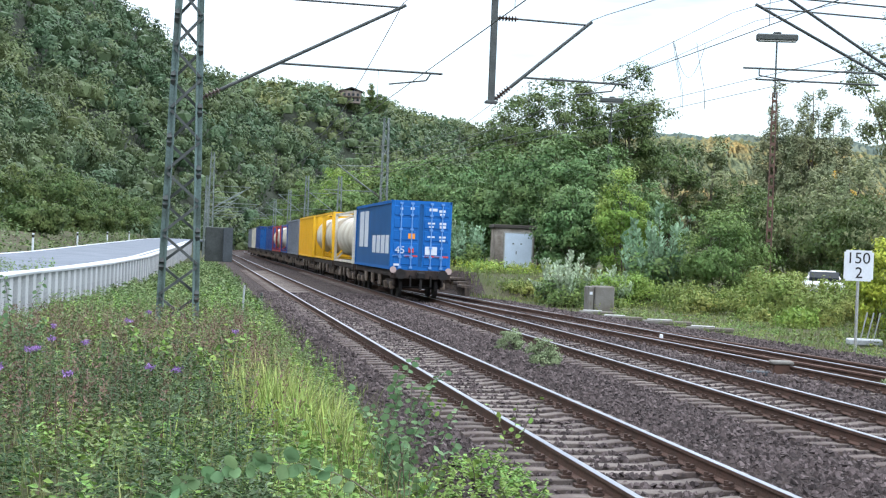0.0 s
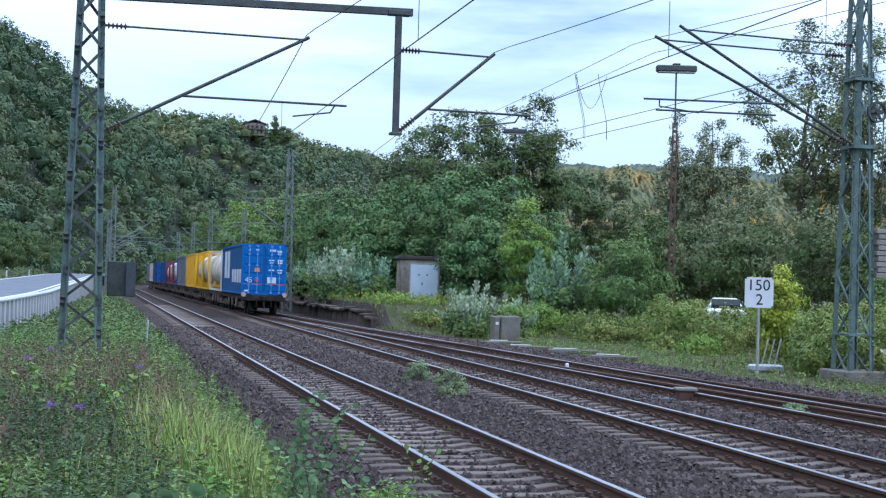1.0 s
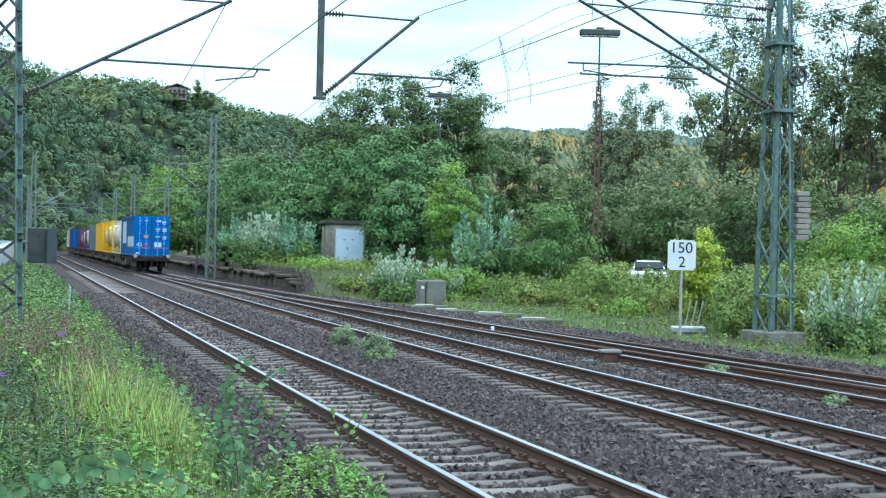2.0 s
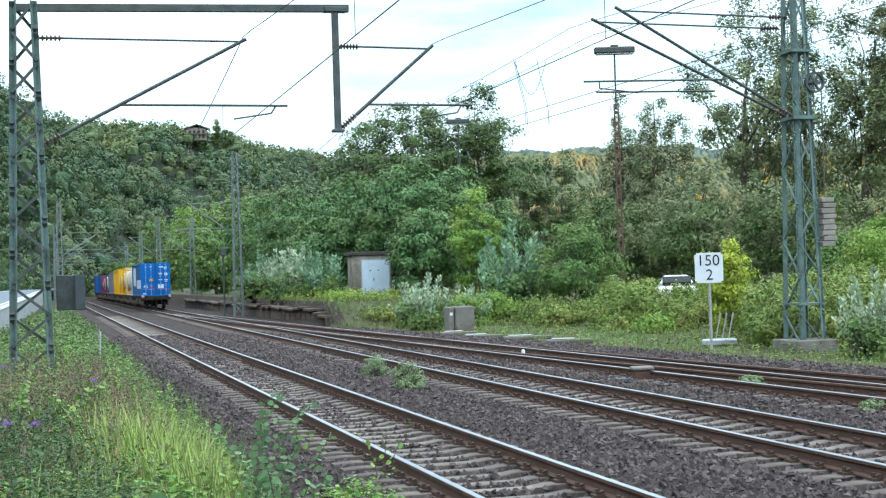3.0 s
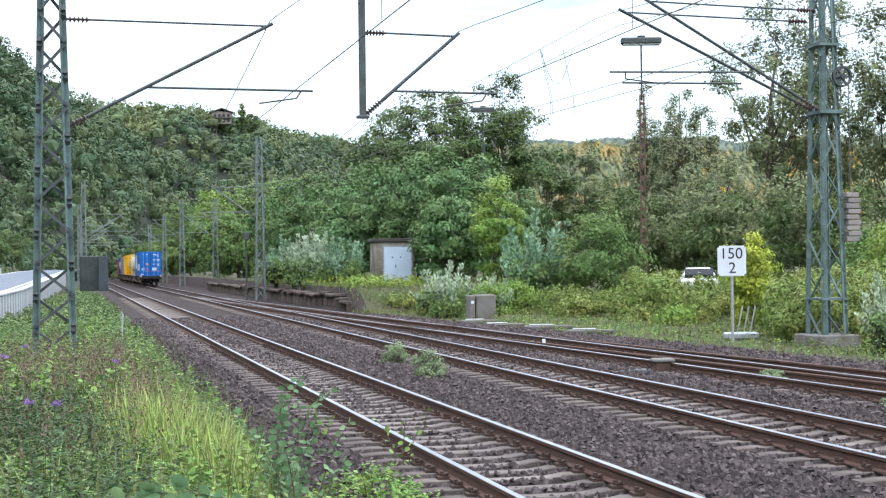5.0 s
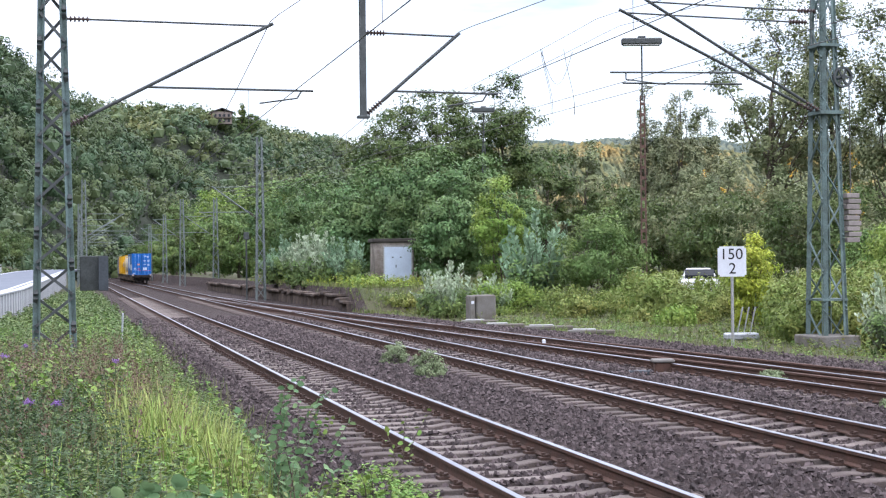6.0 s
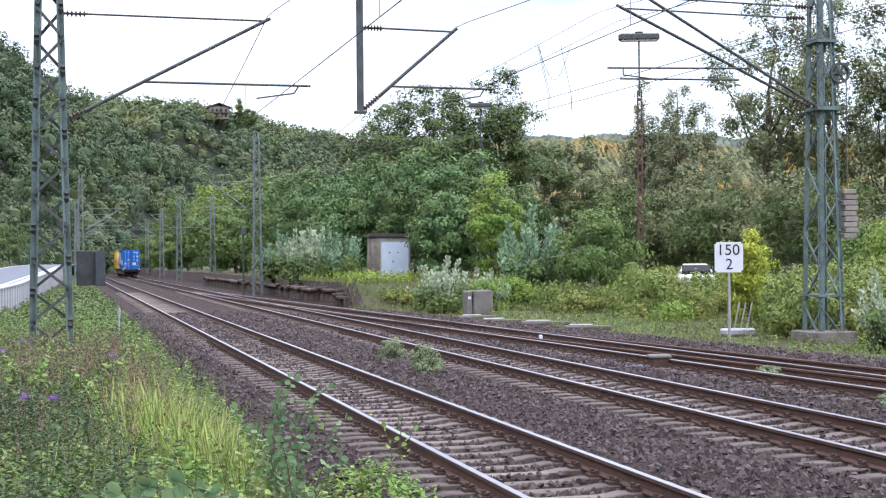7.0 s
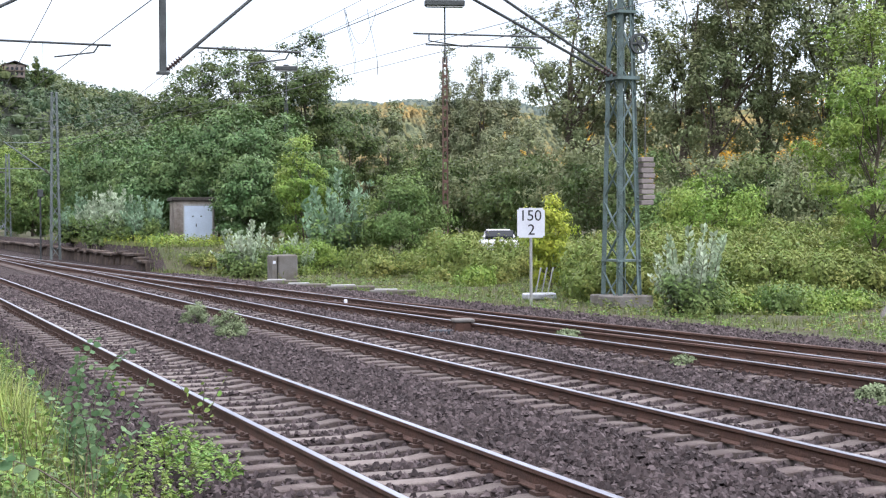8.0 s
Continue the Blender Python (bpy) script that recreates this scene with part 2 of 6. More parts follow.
def box(bm, c, size, rot=None, bevel=0.0):
    m = Matrix.Translation(c) @ (rot.to_4x4() if rot else Matrix()) @ Matrix.Diagonal((*size, 1))
    r = bmesh.ops.create_cube(bm, size=1, matrix=m)
    if bevel:
        es = list({e for v in r["verts"] for e in v.link_edges})
        bmesh.ops.bevel(bm, geom=es, offset=bevel, segments=1, affect="EDGES")
    return bm


def bar(bm, a, b, w, h=None, seg=0):
    """A bar from a to b; seg: round with so many sides."""
    a, b = Vector(a), Vector(b)
    d = b - a
    q = d.to_track_quat("Z", "Y")
    m = Matrix.Translation((a + b) / 2) @ q.to_matrix().to_4x4()
    if seg:
        bmesh.ops.create_cone(bm, cap_ends=True, segments=seg, radius1=w / 2, radius2=(h or w) / 2, depth=d.length, matrix=m)
    else:
        bmesh.ops.create_cube(bm, size=1, matrix=m @ Matrix.Diagonal((w, h or w, d.length, 1)))
    return bm


def B():
    return bmesh.new()


def flakes(centres, size, rng, outward, jitter=0.36, wide=0.27):
    """Small three-cornered leaf sprays roughly facing outward. Returns verts and faces."""
    n = len(centres)
    o = outward / (np.linalg.norm(outward, axis=1)[:, None] + 1e-9) + rng.normal(0, jitter, (n, 3))
    o /= np.linalg.norm(o, axis=1)[:, None] + 1e-9
    d = np.cross(o, rng.normal(size=(n, 3)))
    d /= np.linalg.norm(d, axis=1)[:, None] + 1e-9
    w = np.cross(d, o)
    ln = (size * rng.uniform(0.6, 1.35, n))[:, None]
    c = np.asarray(centres)
    v = np.stack([c + d * ln * 0.6, c - d * ln * 0.4 + w * ln * wide * rng.uniform(0.65, 1.35, (n, 1)), c - d * ln * 0.4 - w * ln * wide * rng.uniform(0.65, 1.35, (n, 1))], 1).reshape(-1, 3)
    return v, np.arange(3 * n).reshape(n, 3)


def quads(centres, length, width, rng, up=0.0, outward=None):
    """Leaf blades: bent quads round each centre, turned at random or, with outward given, roughly facing that way. Returns verts and faces."""
    n = len(centres)
    d = rng.normal(size=(n, 3))
    d[:, 2] = d[:, 2] * 0.6 + up
    if outward is not None:
        o = outward / (np.linalg.norm(outward, axis=1)[:, None] + 1e-9) + rng.normal(0, 0.38, (n, 3))
        d = np.cross(o, d)
    d /= np.linalg.norm(d, axis=1)[:, None] + 1e-9
    w = np.cross(d, rng.normal(size=(n, 3)) if outward is None else o)
    w /= np.linalg.norm(w, axis=1)[:, None] + 1e-9
    ln = (length * rng.uniform(0.6, 1.3, n))[:, None]
    wd = (width * rng.uniform(0.6, 1.3, n))[:, None]
    c = np.asarray(centres)
    a, b = c - d * ln / 2, c + d * ln / 2
    mid = c + d * ln * 0.05
    v = np.stack([a, mid + w * wd / 2, b, mid - w * wd / 2], 1).reshape(-1, 3)
    f = np.arange(4 * n).reshape(n, 4)
    return v, f

# ---- ground, line and road ----
def sm(a, b, x):
    t = np.clip((x - a) / (b - a), 0, 1)
    return t * t * (3 - 2 * t)


FENCE = [(-40, -6.5, 1.05), (25, -5.0, 1.08), (41, -4.5, 1.06), (50, -4.0, 1.03), (60, -3.35, 1.06), (76, -2.55, 1.14), (104, -1.95, 1.36), (140, -1.2, 1.6), (180, -0.6, 1.85), (240, 0.2, 2.0), (420, 0.6, 2.0)]
FS, FO, FZ = ([float(r[k]) for r in FENCE] for k in range(3))


def fence_o(s):
    return np.interp(s, FS, FO)


def fence_z(s):
    return np.interp(s, FS, FZ)


def ground_z(s, o):
    """Height of the ground; arrays or numbers."""
    s, o = np.asarray(s, float), np.asarray(o, float)
    bank = 0.36 - 0.30 * sm(12, 30, s)
    left = -0.45 + (bank + 0.45) * sm(2.4, 0.6, o)
    fo = fence_o(s)
    left = np.where(o < fo - 0.12, fence_z(s) - 0.45, left)
    left = left + 1.2 * sm(6.6, 10.0, fo - o) - 0.35 * sm(3.0, 0.6, o - fo) * sm(18, 28, s) * (o > fo)
    bed = -0.24 - 0.25 * sm(2.9, 2.3, o) * sm(2.0, 2.6, o)
    edge = 13.5 + 4.0 * sm(70, 20, s)
    right = -0.24 - 0.12 * sm(edge, edge + 1.5, o)
    plat = sm(73, 76, s) * sm(edge + 0.15, edge + 0.3, o)
    right = right + 1.25 * plat + 1.2 * sm(30, 60, o) * (1 - plat)
    return np.where(o < 2.5, left, np.where(o < edge, bed, right))


def hill_foot(s):
    """Offset of the foot of the wooded hill."""
    return np.interp(s, [-400, 60, 200, 300, 450, 700, 900, 1100, 1300, 1700], [-26, -22, -18, -6, 45, 160, 238, 330, 400, 470])


def ground():
    s = np.concatenate([np.linspace(-60, 0, 7), np.linspace(4, 130, 85), np.linspace(135, 400, 40), np.linspace(430, 3000, 25)])
    o = np.concatenate([np.linspace(-900, -60, 8), np.linspace(-50, -14, 12), np.linspace(-12, 20, 72), np.linspace(22, 80, 30), np.linspace(90, 1500, 16)])
    S, O = np.meshgrid(s, o, indexing="ij")
    Z = ground_z(S, O)
    rng = np.random.default_rng(3)
    soft = (O < 2.2) | (O > 18)
    Z = Z + np.where(soft, rng.normal(0, 0.05, Z.shape), rng.normal(0, 0.008, Z.shape))
    X, Y = U[0] * S + N[0] * O, U[1] * S + N[1] * O
    ni, nj = S.shape
    idx = np.arange(ni * nj).reshape(ni, nj)
    f = np.stack([idx[:-1, :-1], idx[1:, :-1], idx[1:, 1:], idx[:-1, 1:]], -1).reshape(-1, 4)
    ob = mesh_np("ground", np.stack([X, Y, Z], -1).reshape(-1, 3), f[:, ::-1], M["soil"], smooth=True)
    ob.data.materials.append(M["ballast"])
    oc, sc = (O[:-1, :-1] + O[1:, 1:]) / 2, (S[:-1, :-1] + S[1:, 1:]) / 2
    edge = 13.5 + 4.0 * np.clip((70 - sc) / 50, 0, 1)
    ob.data.polygons.foreach_set("material_index", ((oc > 2.45) & (oc < edge + 1.2)).ravel().astype(np.int32))
    return tagged(ob, "grassy trackside ground with a dark gravel bed", "ground", kind="structure")


ground()


def sweep(name, path, prof, material, parent, closed=True):
    """Sweep a profile (across, up) along a list of (place, heading vector to the right)."""
    k = len(prof)
    v, f = [], []
    for p, r in path:
        for a, b in prof:
            v.append((p[0] + r[0] * a, p[1] + r[1] * a, p[2] + b))
    for i in range(len(path) - 1):
        for j in range(k if closed else k - 1):
            a, b = i * k + j, i * k + (j + 1) % k
            f.append((a, b, b + k, a + k))
    return mesh_np(name, v, f, material, parent)


RAIL = [(-0.062, -0.17), (0.062, -0.17), (0.062, -0.155), (0.012, -0.135), (0.010, -0.05), (0.036, -0.038), (0.036, -0.006), (-0.036, -0.006), (-0.036, -0.038), (-0.010, -0.05), (-0.012, -0.135), (-0.062, -0.155)]
HEADP = [(-0.034, -0.007), (0.034, -0.007), (0.034, -0.002), (0.028, 0.002), (-0.028, 0.002), (-0.034, -0.002)]


def centre_main(o):
    return lambda s: o


def centre_a(s):
    d = max(105.0 - s, 0)
    return 9.10 + 0.0485 * d


def centre_b(s):
    d = max(105.0 - s, 0)
    return 9.10 + 0.02 * d + 0.0005 * d * d


def track(label, fn, s0, s1, shiny):
    root = empty("track", pose(0, 0, 0), label, "railway track", "railway tracks")
    steps = [s0 + (s1 - s0) * i / 110 for i in range(111)]
    for side in (-0.7535, 0.7535):
        path = []
        for s in steps:
            p = line(s, fn(s) + side)
            q = line(s + 0.5, fn(s + 0.5) + side)
            d = (q - p).normalized()
            path.append((p, Vector((d.y, -d.x, 0))))
        rail = sweep("rail", path, RAIL, M["rust"], root)
        tagged(rail, "rusty brown steel rail")
        sweep("rail_head", path, HEADP, M["railtop"] if shiny else M["rustpole"], rail)
    return root


track1 = track("railway track with shiny rails on concrete sleepers", centre_main(4.65), -12, 420, True)
track2 = track("main railway track with concrete sleepers in gravel", centre_main(9.10), -12, 420, True)
track3 = track("branching railway track with rusty rails", centre_a, -12, 104, True)
track4 = track("curved siding track with worn rusty rails", centre_b, -12, 104, False)


def road():
    pts = []
    for s in np.linspace(-40, 400, 90):
        s = float(s)
        p = line(s, float(fence_o(s)) - 3.1, float(fence_z(s)) - 0.02)
        q = line(s + 1, float(fence_o(s + 1)) - 3.1, 0)
        d = Vector((q.x - p.x, q.y - p.y, 0)).normalized()
        pts.append((p, Vector((d.y, -d.x, 0))))
    hw = 2.7
    ob = sweep("road", pts, [(-hw, -0.3), (hw, -0.45), (hw, -0.08), (-hw, 0.02)], M["asphalt"], None)
    tagged(ob, "pale grey asphalt road beside the line", "road", kind="structure")
    for a, zz in ((-2.5, 0.022), (2.4, -0.069)):
        ln = sweep("edge_line", pts, [(a - 0.08, zz), (a + 0.08, zz - 0.005), (a + 0.08, zz + 0.003), (a - 0.08, zz + 0.008)], M["white"], ob)


road()


def fence():
    """Sheet pile wall holding the road's edge."""
    root = empty("retaining_wall", pose(0, 0, 0), "pale grey folded sheet pile wall along the road", "retaining wall")
    pts = []
    for s in np.linspace(20, 300, 80):
        s = float(s)
        p, q = line(s, float(fence_o(s)), float(fence_z(s))), line(s + 1, float(fence_o(s + 1)), 0)
        d = Vector((q.x - p.x, q.y - p.y, 0)).normalized()
        pts.append((p, Vector((d.y, -d.x, 0))))
    sweep("top_rail", pts, [(-0.20, -0.09), (0.18, -0.09), (0.18, -0.03), (0.14, 0.0), (-0.16, 0.0), (-0.20, -0.03)], M["guard"], root)
    # folded sheet piles, each a trough and a ridge
    plan = [(0.0, -0.24), (0.44, -0.24), (0.62, 0.14), (1.14, 0.14), (1.32, -0.24)]
    v, f = [], []
    for y, x in plan:
        v += [(x, y, -1.5), (x, y, -0.06), (x - 0.03, y, -1.5), (x - 0.03, y, -0.06)]
    for i in range(4):
        k = i * 4
        f += [(k, k + 4, k + 5, k + 1), (k + 2, k + 3, k + 7, k + 6), (k + 1, k + 5, k + 7, k + 3)]
    first = mesh_np("sheet_pile", v, f, M["pile"], root)
    me = first.data
    bpy.data.objects.remove(first)
    s = 22.0
    while s < 170:
        p, q = line(s, float(fence_o(s)), float(fence_z(s))), line(s + 1.32, float(fence_o(s + 1.32)), 0)
        ob = new("sheet_pile", me)
        ob.parent = root
        ob.matrix_basis = pose(p.x, p.y, p.z, 0, 0, math.degrees(math.atan2(-(q.x - p.x), q.y - p.y)))
        s += 1.325


fence()


def platform_wall():
    """Old stone platform edge with a worn coping."""
    root = empty("platform_wall", pose(0, 0, 0), "crumbling dark stone wall of a disused platform", "wall")
    rng = random.Random(4)
    pts = []
    s = 73.0
    while s < 150:
        o = 13.5 + 4.0 * float(sm(70, 20, s)) - 0.02 + 0.3 * math.exp(-((s - 78) / 4) ** 2)
        ln = rng.uniform(1.1, 1.7)
        h = rng.uniform(0.90, 1.04) * (0.8 + 0.2 * float(sm(73, 77, s)))
        bm = B()
        box(bm, (0, 0, -0.5 + h / 2), (0.28, ln - 0.03, h), bevel=0.03)
        ob = part("wall_block", bm, M["oldstone"], root)
        p = P(s + ln / 2, o)
        ob.matrix_basis = pose(p.x, p.y, -0.02, rng.uniform(-1, 1), rng.uniform(-3, 3), HEAD)
        bm = B()
        box(bm, (0, 0, 0), (0.55, ln - 0.04, 0.16), bevel=0.03)
        ob = part("coping_stone", bm, M["oldstone"], root)
        ob.matrix_basis = pose(p.x - 0.05, p.y, h - 0.46 + rng.uniform(-0.05, 0.04), rng.uniform(-1.5, 1.5), rng.uniform(-4, 4), HEAD)
        s += ln


platform_wall()

# ---- hills ----
def hill():
    rng = np.random.default_rng(8)
    s = np.linspace(-500, 1900, 130)
    e = np.concatenate([np.linspace(0, 260, 50), np.linspace(280, 700, 10)])
    S, E = np.meshgrid(s, e, indexing="ij")
    foot = hill_foot(S)
    ridge = np.interp(S, [-500, 300, 430, 480, 520, 560, 600, 640, 690, 740, 800, 850, 900, 1030, 1200, 1900], [106, 106, 107, 105, 88, 60, 45, 40, 48, 70, 81, 83, 83, 87, 95, 108])
    Z = -1 + ridge * np.clip(E / 130.0, 0, 1) ** 0.85 + np.where(E > 130, (E - 130) * 0.03, 0)
    wob = np.array([noise.noise(Vector((a * 0.012, b * 0.02, 0))) for a, b in zip(S.ravel(), E.ravel())]).reshape(S.shape)
    Z = Z + wob * 5 * np.clip(E / 40, 0, 1)
    O = foot - E
    X, Y = U[0] * S + N[0] * O, U[1] * S + N[1] * O
    ni, nj = S.shape
    idx = np.arange(ni * nj).reshape(ni, nj)
    f = np.stack([idx[:-1, :-1], idx[1:, :-1], idx[1:, 1:], idx[:-1, 1:]], -1).reshape(-1, 4)
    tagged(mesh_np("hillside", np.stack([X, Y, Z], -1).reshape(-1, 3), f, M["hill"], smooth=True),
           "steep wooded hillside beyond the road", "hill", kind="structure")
    return X, Y, Z, S, E


HX, HY, HZ, HS, HE = hill()

# ---- woods on the hill ----
def blob_set(c, r, rng):
    """Rough low crowns: squashed, uneven five-sided balls."""
    n = len(c)
    rings, sides = 2, 5
    v = [np.zeros((n, 1, 3))]
    v[0][:, 0, 2] = 0.8
    for i in range(rings):
        lat = math.pi * (0.34 + 0.34 * i)
        for j in range(sides):
            a = 2 * math.pi * (j + 0.5 * i) / sides
            v.append(np.tile(np.array([[[math.sin(lat) * math.cos(a), math.sin(lat) * math.sin(a), 0.9 * math.cos(lat)]]]), (n, 1, 1)))
    v = np.concatenate(v, 1)
    k = v.shape[1]
    v = v * rng.uniform(0.7, 1.1, (n, k, 1)) * r[:, None, None] + c[:, None, :]
    f = []
    for j in range(sides):
        f.append((0, 1 + j, 1 + (j + 1) % sides))
    for i in range(rings - 1):
        for j in range(sides):
            a, b = 1 + i * sides + j, 1 + i * sides + (j + 1) % sides
            f += [(a, a + sides, b), (b, a + sides, b + sides)]
    f = np.array(f)
    return v.reshape(-1, 3), (f[None] + (np.arange(n) * k)[:, None, None]).reshape(-1, 3)


def hill_height(s, e):
    """Height of the bare hillside at s along the line and e up from its foot."""
    i = np.clip((s + 500) / 2400 * 129, 0, 128.99)
    ez = np.interp(e, HE[0], np.arange(HE.shape[1]))
    i0, j0 = i.astype(int), np.clip(ez.astype(int), 0, HE.shape[1] - 2)
    fi, fj = i - i0, ez - j0
    return (HZ[i0, j0] * (1 - fi) + HZ[i0 + 1, j0] * fi) * (1 - fj) + (HZ[i0, j0 + 1] * (1 - fi) + HZ[i0 + 1, j0 + 1] * fi) * fj


def hill_woods():
    """Crowns of differing size close together over the whole hillside, each rough with leaf sprays."""
    rng = np.random.default_rng(21)
    vs, fs, off = [], [], 0
    vb, fb, offb = [], [], 0
    for s0, s1, cell, emax, clumps, count, size in ((128, 235, 5.4, 105, 9, 38, 0.56), (235, 335, 5.8, 120, 9, 34, 0.64), (335, 540, 6.4, 140, 8, 24, 0.88), (540, 720, 7.6, 200, 7, 13, 1.25), (720, 1150, 8.2, 190, 6, 9, 1.7)):
        na, nb = int((s1 - s0) / cell), int(emax / cell)
        ia, ib = np.meshgrid(np.arange(na), np.arange(nb), indexing="ij")
        s = s0 + (ia.ravel() + rng.uniform(0, 1, na * nb)) * cell
        e = -5 + (ib.ravel() + rng.uniform(0, 1, na * nb)) * cell
        n = len(s)
        o = hill_foot(s) - e
        flat = cell * rng.uniform(0.46, 0.80, n)
        r = np.stack([flat, flat, flat * rng.uniform(0.85, 1.25, n)], 1)
        z = hill_height(s, np.maximum(e, 0)) + r[:, 2] * 0.55 + rng.uniform(-0.6, 1.8, n) + np.where(rng.random(n) < 0.08, 2.0, 0)
        c = np.stack([U[0] * s + N[0] * o, U[1] * s + N[1] * o, z], 1)
        away = np.hypot(c[:, 0] + 0.1514 * c[:, 1], (c[:, 1] - 776) / 3.0) > 6.0       # a clearing below the house
        c, r = c[away], r[away]

        def shell(k, lo, hi):
            d = rng.normal(size=(len(c), k, 3))
            d[..., 2] = d[..., 2] * 0.8 + 0.3
            d /= np.linalg.norm(d, axis=2)[..., None]
            return d, c[:, None, :] + d * r[:, None, :] * rng.uniform(lo, hi, (len(c), k, 1))
        # each crown is a heap of leafy clumps round a denser middle
        v, f = blob_set(c - np.array([0, 0, 0.4]), r[:, 0] * 0.62, rng)
        vb.append(v), fb.append(f + offb)
        offb += len(v)
        d, p = shell(clumps, 0.58, 0.84)
        q = rng.normal(size=(len(c), clumps, count, 3)) + d[:, :, None, :] * 0.7
        q /= np.linalg.norm(q, axis=3)[..., None]
        p = p[:, :, None, :] + q * (r[:, 0] * 0.44)[:, None, None, None] * rng.uniform(0.7, 1.1, (len(c), clumps, count, 1))
        v, f = flakes(p.reshape(-1, 3), size, rng, (q + d[:, :, None, :] * 0.8).reshape(-1, 3), 0.20, 0.40)
        vs.append(v), fs.append(f + off)
        off += len(v)
    root = mesh_np("hill_wood_foliage", np.concatenate(vb), np.concatenate(fb), L["hill"])
    tagged(root, "dense mixed green woodland covering the hillside", "woodland", kind="stuff")
    tagged(mesh_np("hill_wood_leaves", np.concatenate(vs), np.concatenate(fs), L["hill"], root), kind="stuff")


hill_woods()


def far_ridge():
    rng = np.random.default_rng(5)
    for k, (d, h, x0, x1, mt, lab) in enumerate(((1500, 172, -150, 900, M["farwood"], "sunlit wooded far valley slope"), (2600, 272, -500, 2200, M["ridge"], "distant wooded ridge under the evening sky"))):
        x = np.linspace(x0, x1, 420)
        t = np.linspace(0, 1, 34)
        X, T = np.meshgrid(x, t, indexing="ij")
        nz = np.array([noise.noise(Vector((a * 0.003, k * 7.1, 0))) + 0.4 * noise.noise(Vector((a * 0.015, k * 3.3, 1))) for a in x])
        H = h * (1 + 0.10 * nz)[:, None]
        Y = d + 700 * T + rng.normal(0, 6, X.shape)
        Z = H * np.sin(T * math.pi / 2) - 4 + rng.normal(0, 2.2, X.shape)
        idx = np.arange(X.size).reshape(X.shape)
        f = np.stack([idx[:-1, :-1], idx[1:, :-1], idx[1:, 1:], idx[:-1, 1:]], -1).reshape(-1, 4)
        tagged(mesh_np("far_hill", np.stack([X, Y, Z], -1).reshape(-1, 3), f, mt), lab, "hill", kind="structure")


far_ridge()

# ---- overhead line masts ----
def lattice_mast(height, w0, w1, depth0, depth1, m, label, group="overhead line masts", step=0.75, beam=0.09, plinth=True, brace=0.055, sink=0.0, brace_mat="mast", leg_mat="mast"):
    """A tapered four-legged lattice mast; local x across, y along, z up."""
    root = empty("catenary_mast", m, label, "mast", group)

    def corner(i, z):
        t = z / height
        w, d = w0 + (w1 - w0) * t, depth0 + (depth1 - depth0) * t
        return Vector(((-1 if i in (0, 3) else 1) * w / 2, (-1 if i in (0, 1) else 1) * d / 2, z))
    for i in range(4):
        bm = B()
        a, b = corner(i, 0), corner(i, height)
        sx, sy = (1 if i in (0, 3) else -1), (1 if i in (0, 1) else -1)
        bar(bm, a + Vector((sx * beam / 2, 0, 0)), b + Vector((sx * beam / 2, 0, 0)), beam, 0.012)
        bar(bm, a + Vector((0, sy * beam / 2, 0)), b + Vector((0, sy * beam / 2, 0)), 0.012, beam)
        part("leg", bm, M[leg_mat], root)
    n = int(height / step)
    for face, (i, j) in enumerate(((0, 1), (3, 2), (1, 2), (0, 3))):
        bm = B()
        for k in range(n):
            z0, z1 = k * height / n + 0.05, (k + 1) * height / n - 0.02
            a, b = (corner(i, z0), corner(j, z1)) if (k + face) % 2 else (corner(j, z0), corner(i, z1))
            bar(bm, a, b, brace, brace * 0.6)
            if plinth:
                part("brace", bm, M[brace_mat], root)
                bm = B()
        if plinth:
            bm.free()
        else:
            tagged(part("bracing", bm, M[leg_mat], root), kind="stuff")
    if plinth:
        bm = B()
        box(bm, (0, 0, -0.03 - sink), (w0 + 0.55, depth0 + 0.5, 0.8), bevel=0.03)
        part("foundation", bm, M["greycon"], root, "weathered concrete footing")
    return root


def insulator(a, b, parent):
    """Ribbed insulator between two points."""
    a, b = Vector(a), Vector(b)
    d = b - a
    q = d.normalized().cross(Vector((0.2, 0.9, 0.3))).normalized()
    w = d.normalized().cross(q)
    prof = [(0.0, 0.025)]
    for i in range(6):
        k = 0.12 + 0.76 * i / 5
        prof += [(k - 0.045, 0.025), (k - 0.02, 0.075), (k + 0.02, 0.055), (k + 0.04, 0.025)]
    prof.append((1.0, 0.025))
    bm = B()
    rows = [[bm.verts.new(a + d * k + (q * math.cos(j * math.pi / 4) + w * math.sin(j * math.pi / 4)) * r) for j in range(8)] for k, r in prof]
    for e, g in zip(rows, rows[1:]):
        for j in range(8):
            bm.faces.new((e[j], e[(j + 1) % 8], g[(j + 1) % 8], g[j]))
    bm.faces.new(rows[0])
    bm.faces.new(rows[-1])
    part("insulator", bm, M["insul"], parent, "brown ribbed insulator", smooth=False)


def tube(name, pts, d, parent, mtl="steel", seg=8):
    bm = B()
    for a, b in zip(pts, pts[1:]):
        bar(bm, a, b, d, seg=seg)
    return part(name, bm, M[mtl], parent)


# placed in the line's own axes: local x to the right of the line, y along it
def LM(s, o, z=0.0):
    p = P(s, o, z)
    return pose(p.x, p.y, p.z, 0, 0, HEAD)


